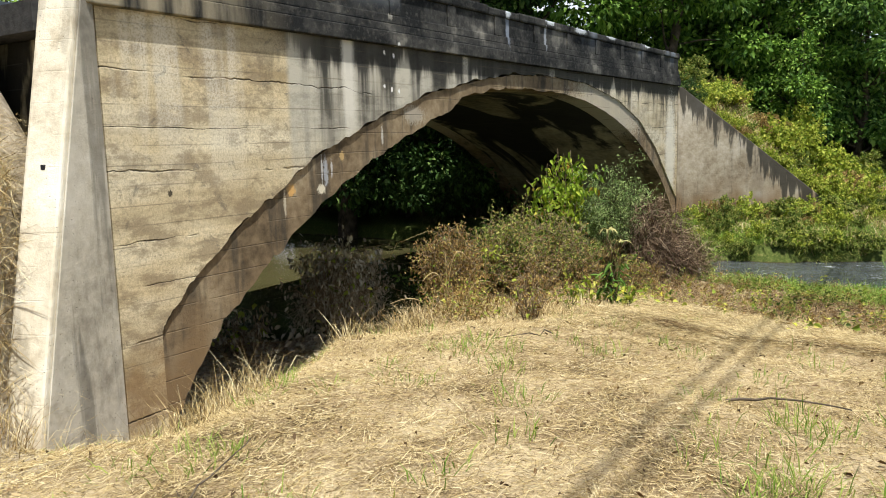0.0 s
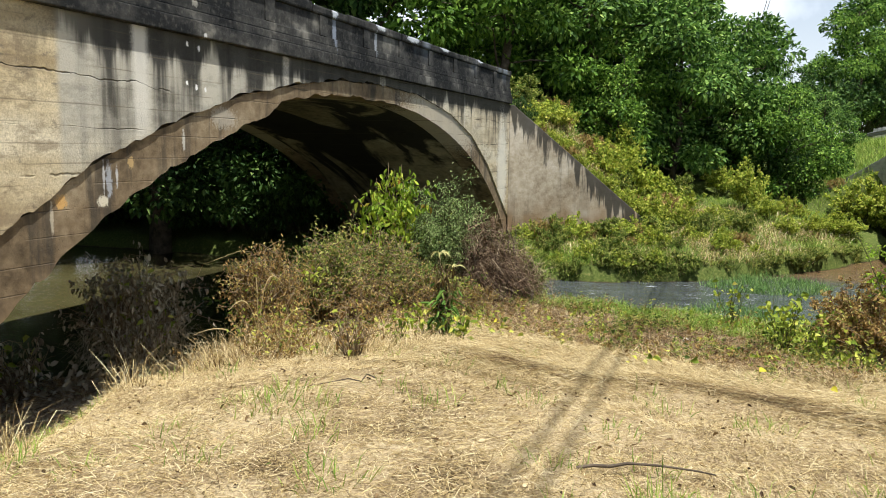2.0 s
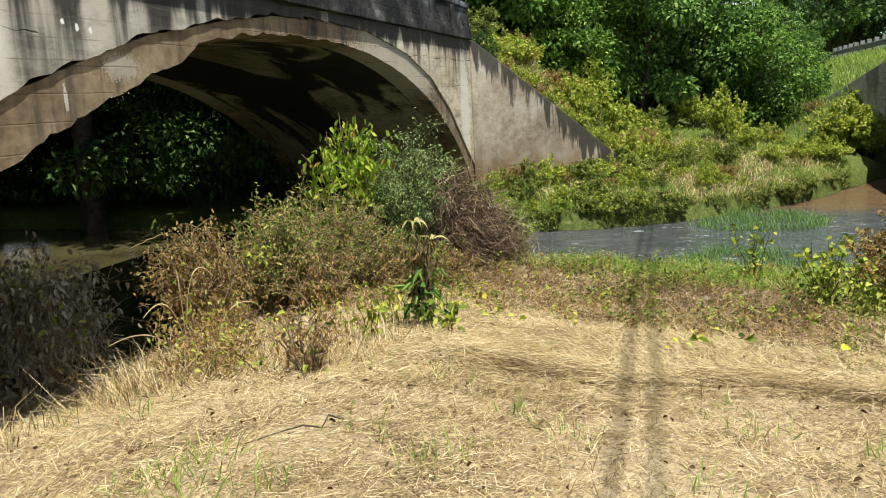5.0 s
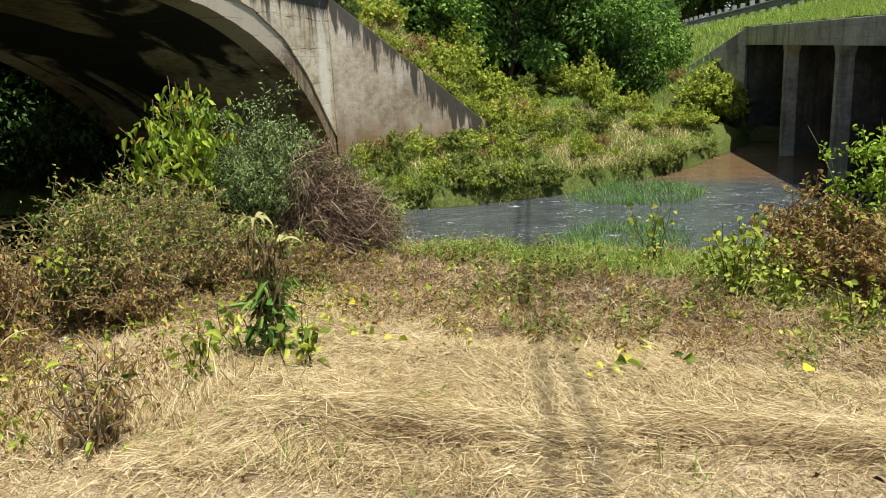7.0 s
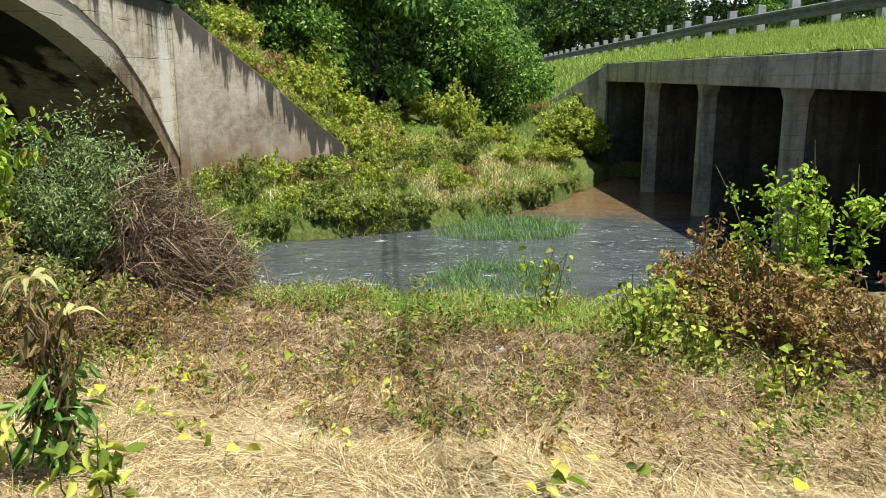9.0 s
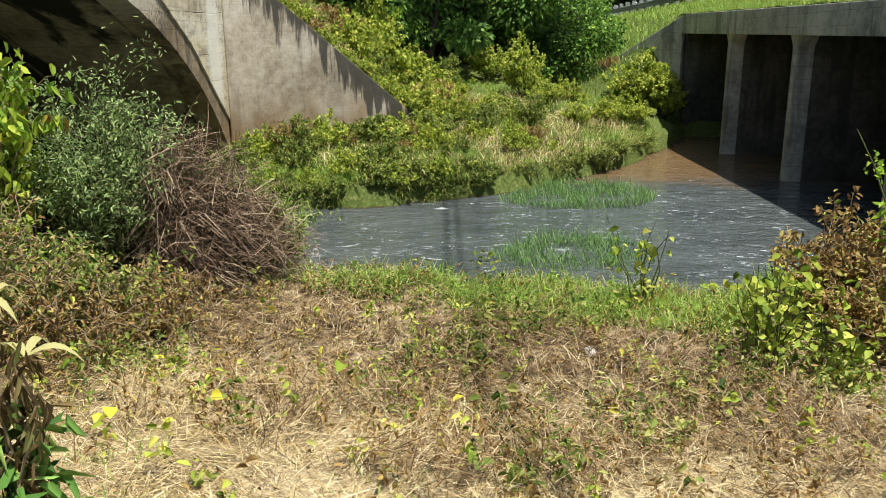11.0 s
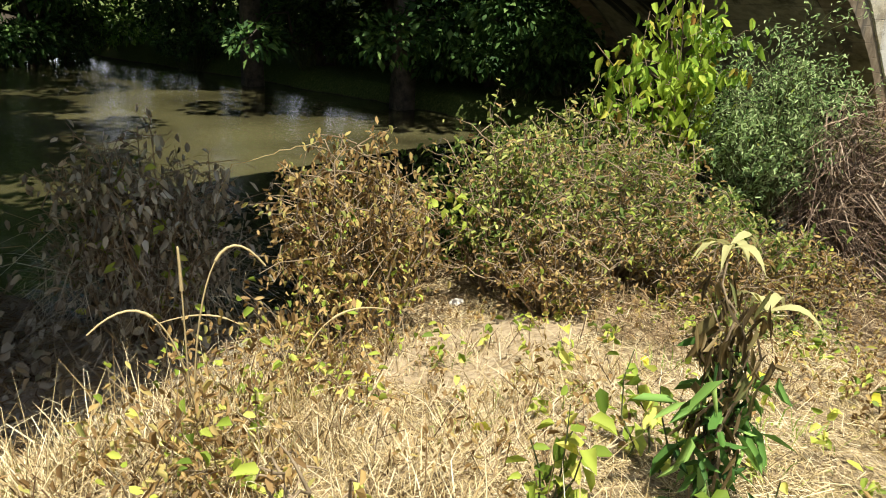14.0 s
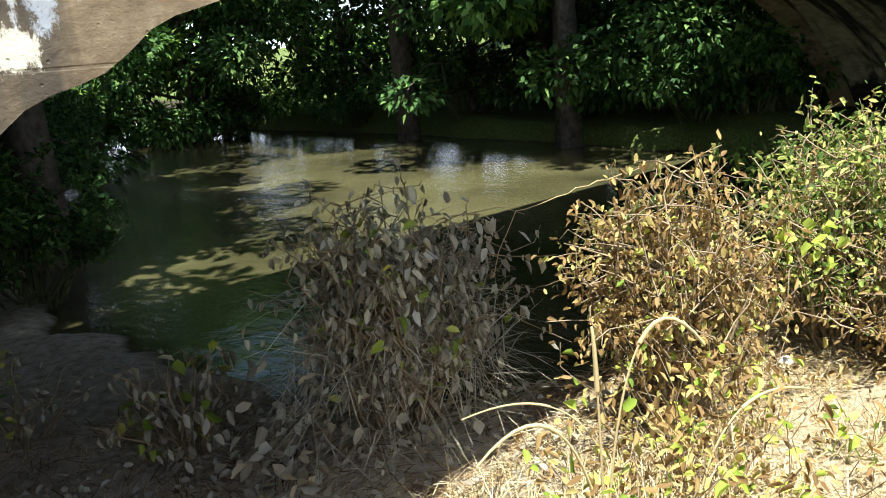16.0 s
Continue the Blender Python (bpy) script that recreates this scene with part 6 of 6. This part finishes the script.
# grass hanging over the far bank's edge
y = -9.3 + 9.0 * rng.random(12000)
x = np.interp(y, RIGHT_Y, RIGHT_X) + 0.02 + 0.3 * rng.random(12000)
keep = ripple(x * 3, y * 2, 1.9) + 0.6 * ripple(x, y, 5.0) + rng.normal(0, 0.3, 12000) > 0.45
x, y = x[keep], y[keep]
n = len(x)
stuff('grass', 'long grass hanging over the undercut bank', 'grass', blades_data(np.stack([x, y, land(x, y)], 1), np.stack([-0.6 + rng.normal(0, 0.6, n), rng.normal(-0.3, 0.6, n), 0.5 + 0 * x], 1), 0.12 + 0.4 * rng.random(n) ** 2, np.full(n, 0.011), 1.2 * rng.random(n)), M_SHRUB)
# the far bank and the road's shoulder
right = lambda x, y: (x > np.interp(y, RIGHT_Y, RIGHT_X) + 0.08)
stuff("dry_grass", "pale dry grass among green on the far bank", "dry grass", standing(30000, (15.2, 25, -9, 0.2), 0.36, 0.012, lambda x, y: right(x, y) & (ripple(x, y, 1.1) + 0.7 * ripple(x, y, 2.6) > -0.35), 0.7, 1.3), M_STRAW)
stuff("grass", "long green grass on the far bank", "grass", joined([
    standing(20000, (15.2, 26, -9.4, 0.4), 0.30, 0.012, right, 0.5, 0.8),
    standing(9000, (15.0, 17.6, -4.4, 0.0), 0.3, 0.009, right, 0.6, 1.0),
    standing(1500, (15.0, 22.5, -9.4, -1.2), 0.26, 0.012, lambda x, y: right(x, y) & (x < np.interp(y, RIGHT_Y, RIGHT_X) + 0.7), 0.6, 1.0)]), M_GRASS)
x, y = 9.6 + 17 * rng.random(30000), -14.6 + 3.7 * rng.random(30000)
z = np.interp(y, [-40, -23, -14, -11.4, -10.9], [3.92, 3.92, 3.78, 3.14, 3.085]) - fit_drop(x)
d = np.stack([rng.normal(0, 0.4, len(x)), rng.normal(0, 0.4, len(x)), np.ones(len(x))], 1)
stuff("grass", "rough yellow-green grass on the road shoulder", "grass", joined([blades_data(np.stack([x, y, z], 1), d, 0.08 + 0.16 * rng.random(len(x)), np.full(len(x), 0.01), 0.6 * rng.random(len(x))),
    standing(16000, (26, 52, -16, -8), 0.35, 0.02, None, 0.4, 0.7), standing(9000, (-6, 9.6, -15, -10.4), 0.3, 0.012, None, 0.4, 0.7)]), M_GRASS)
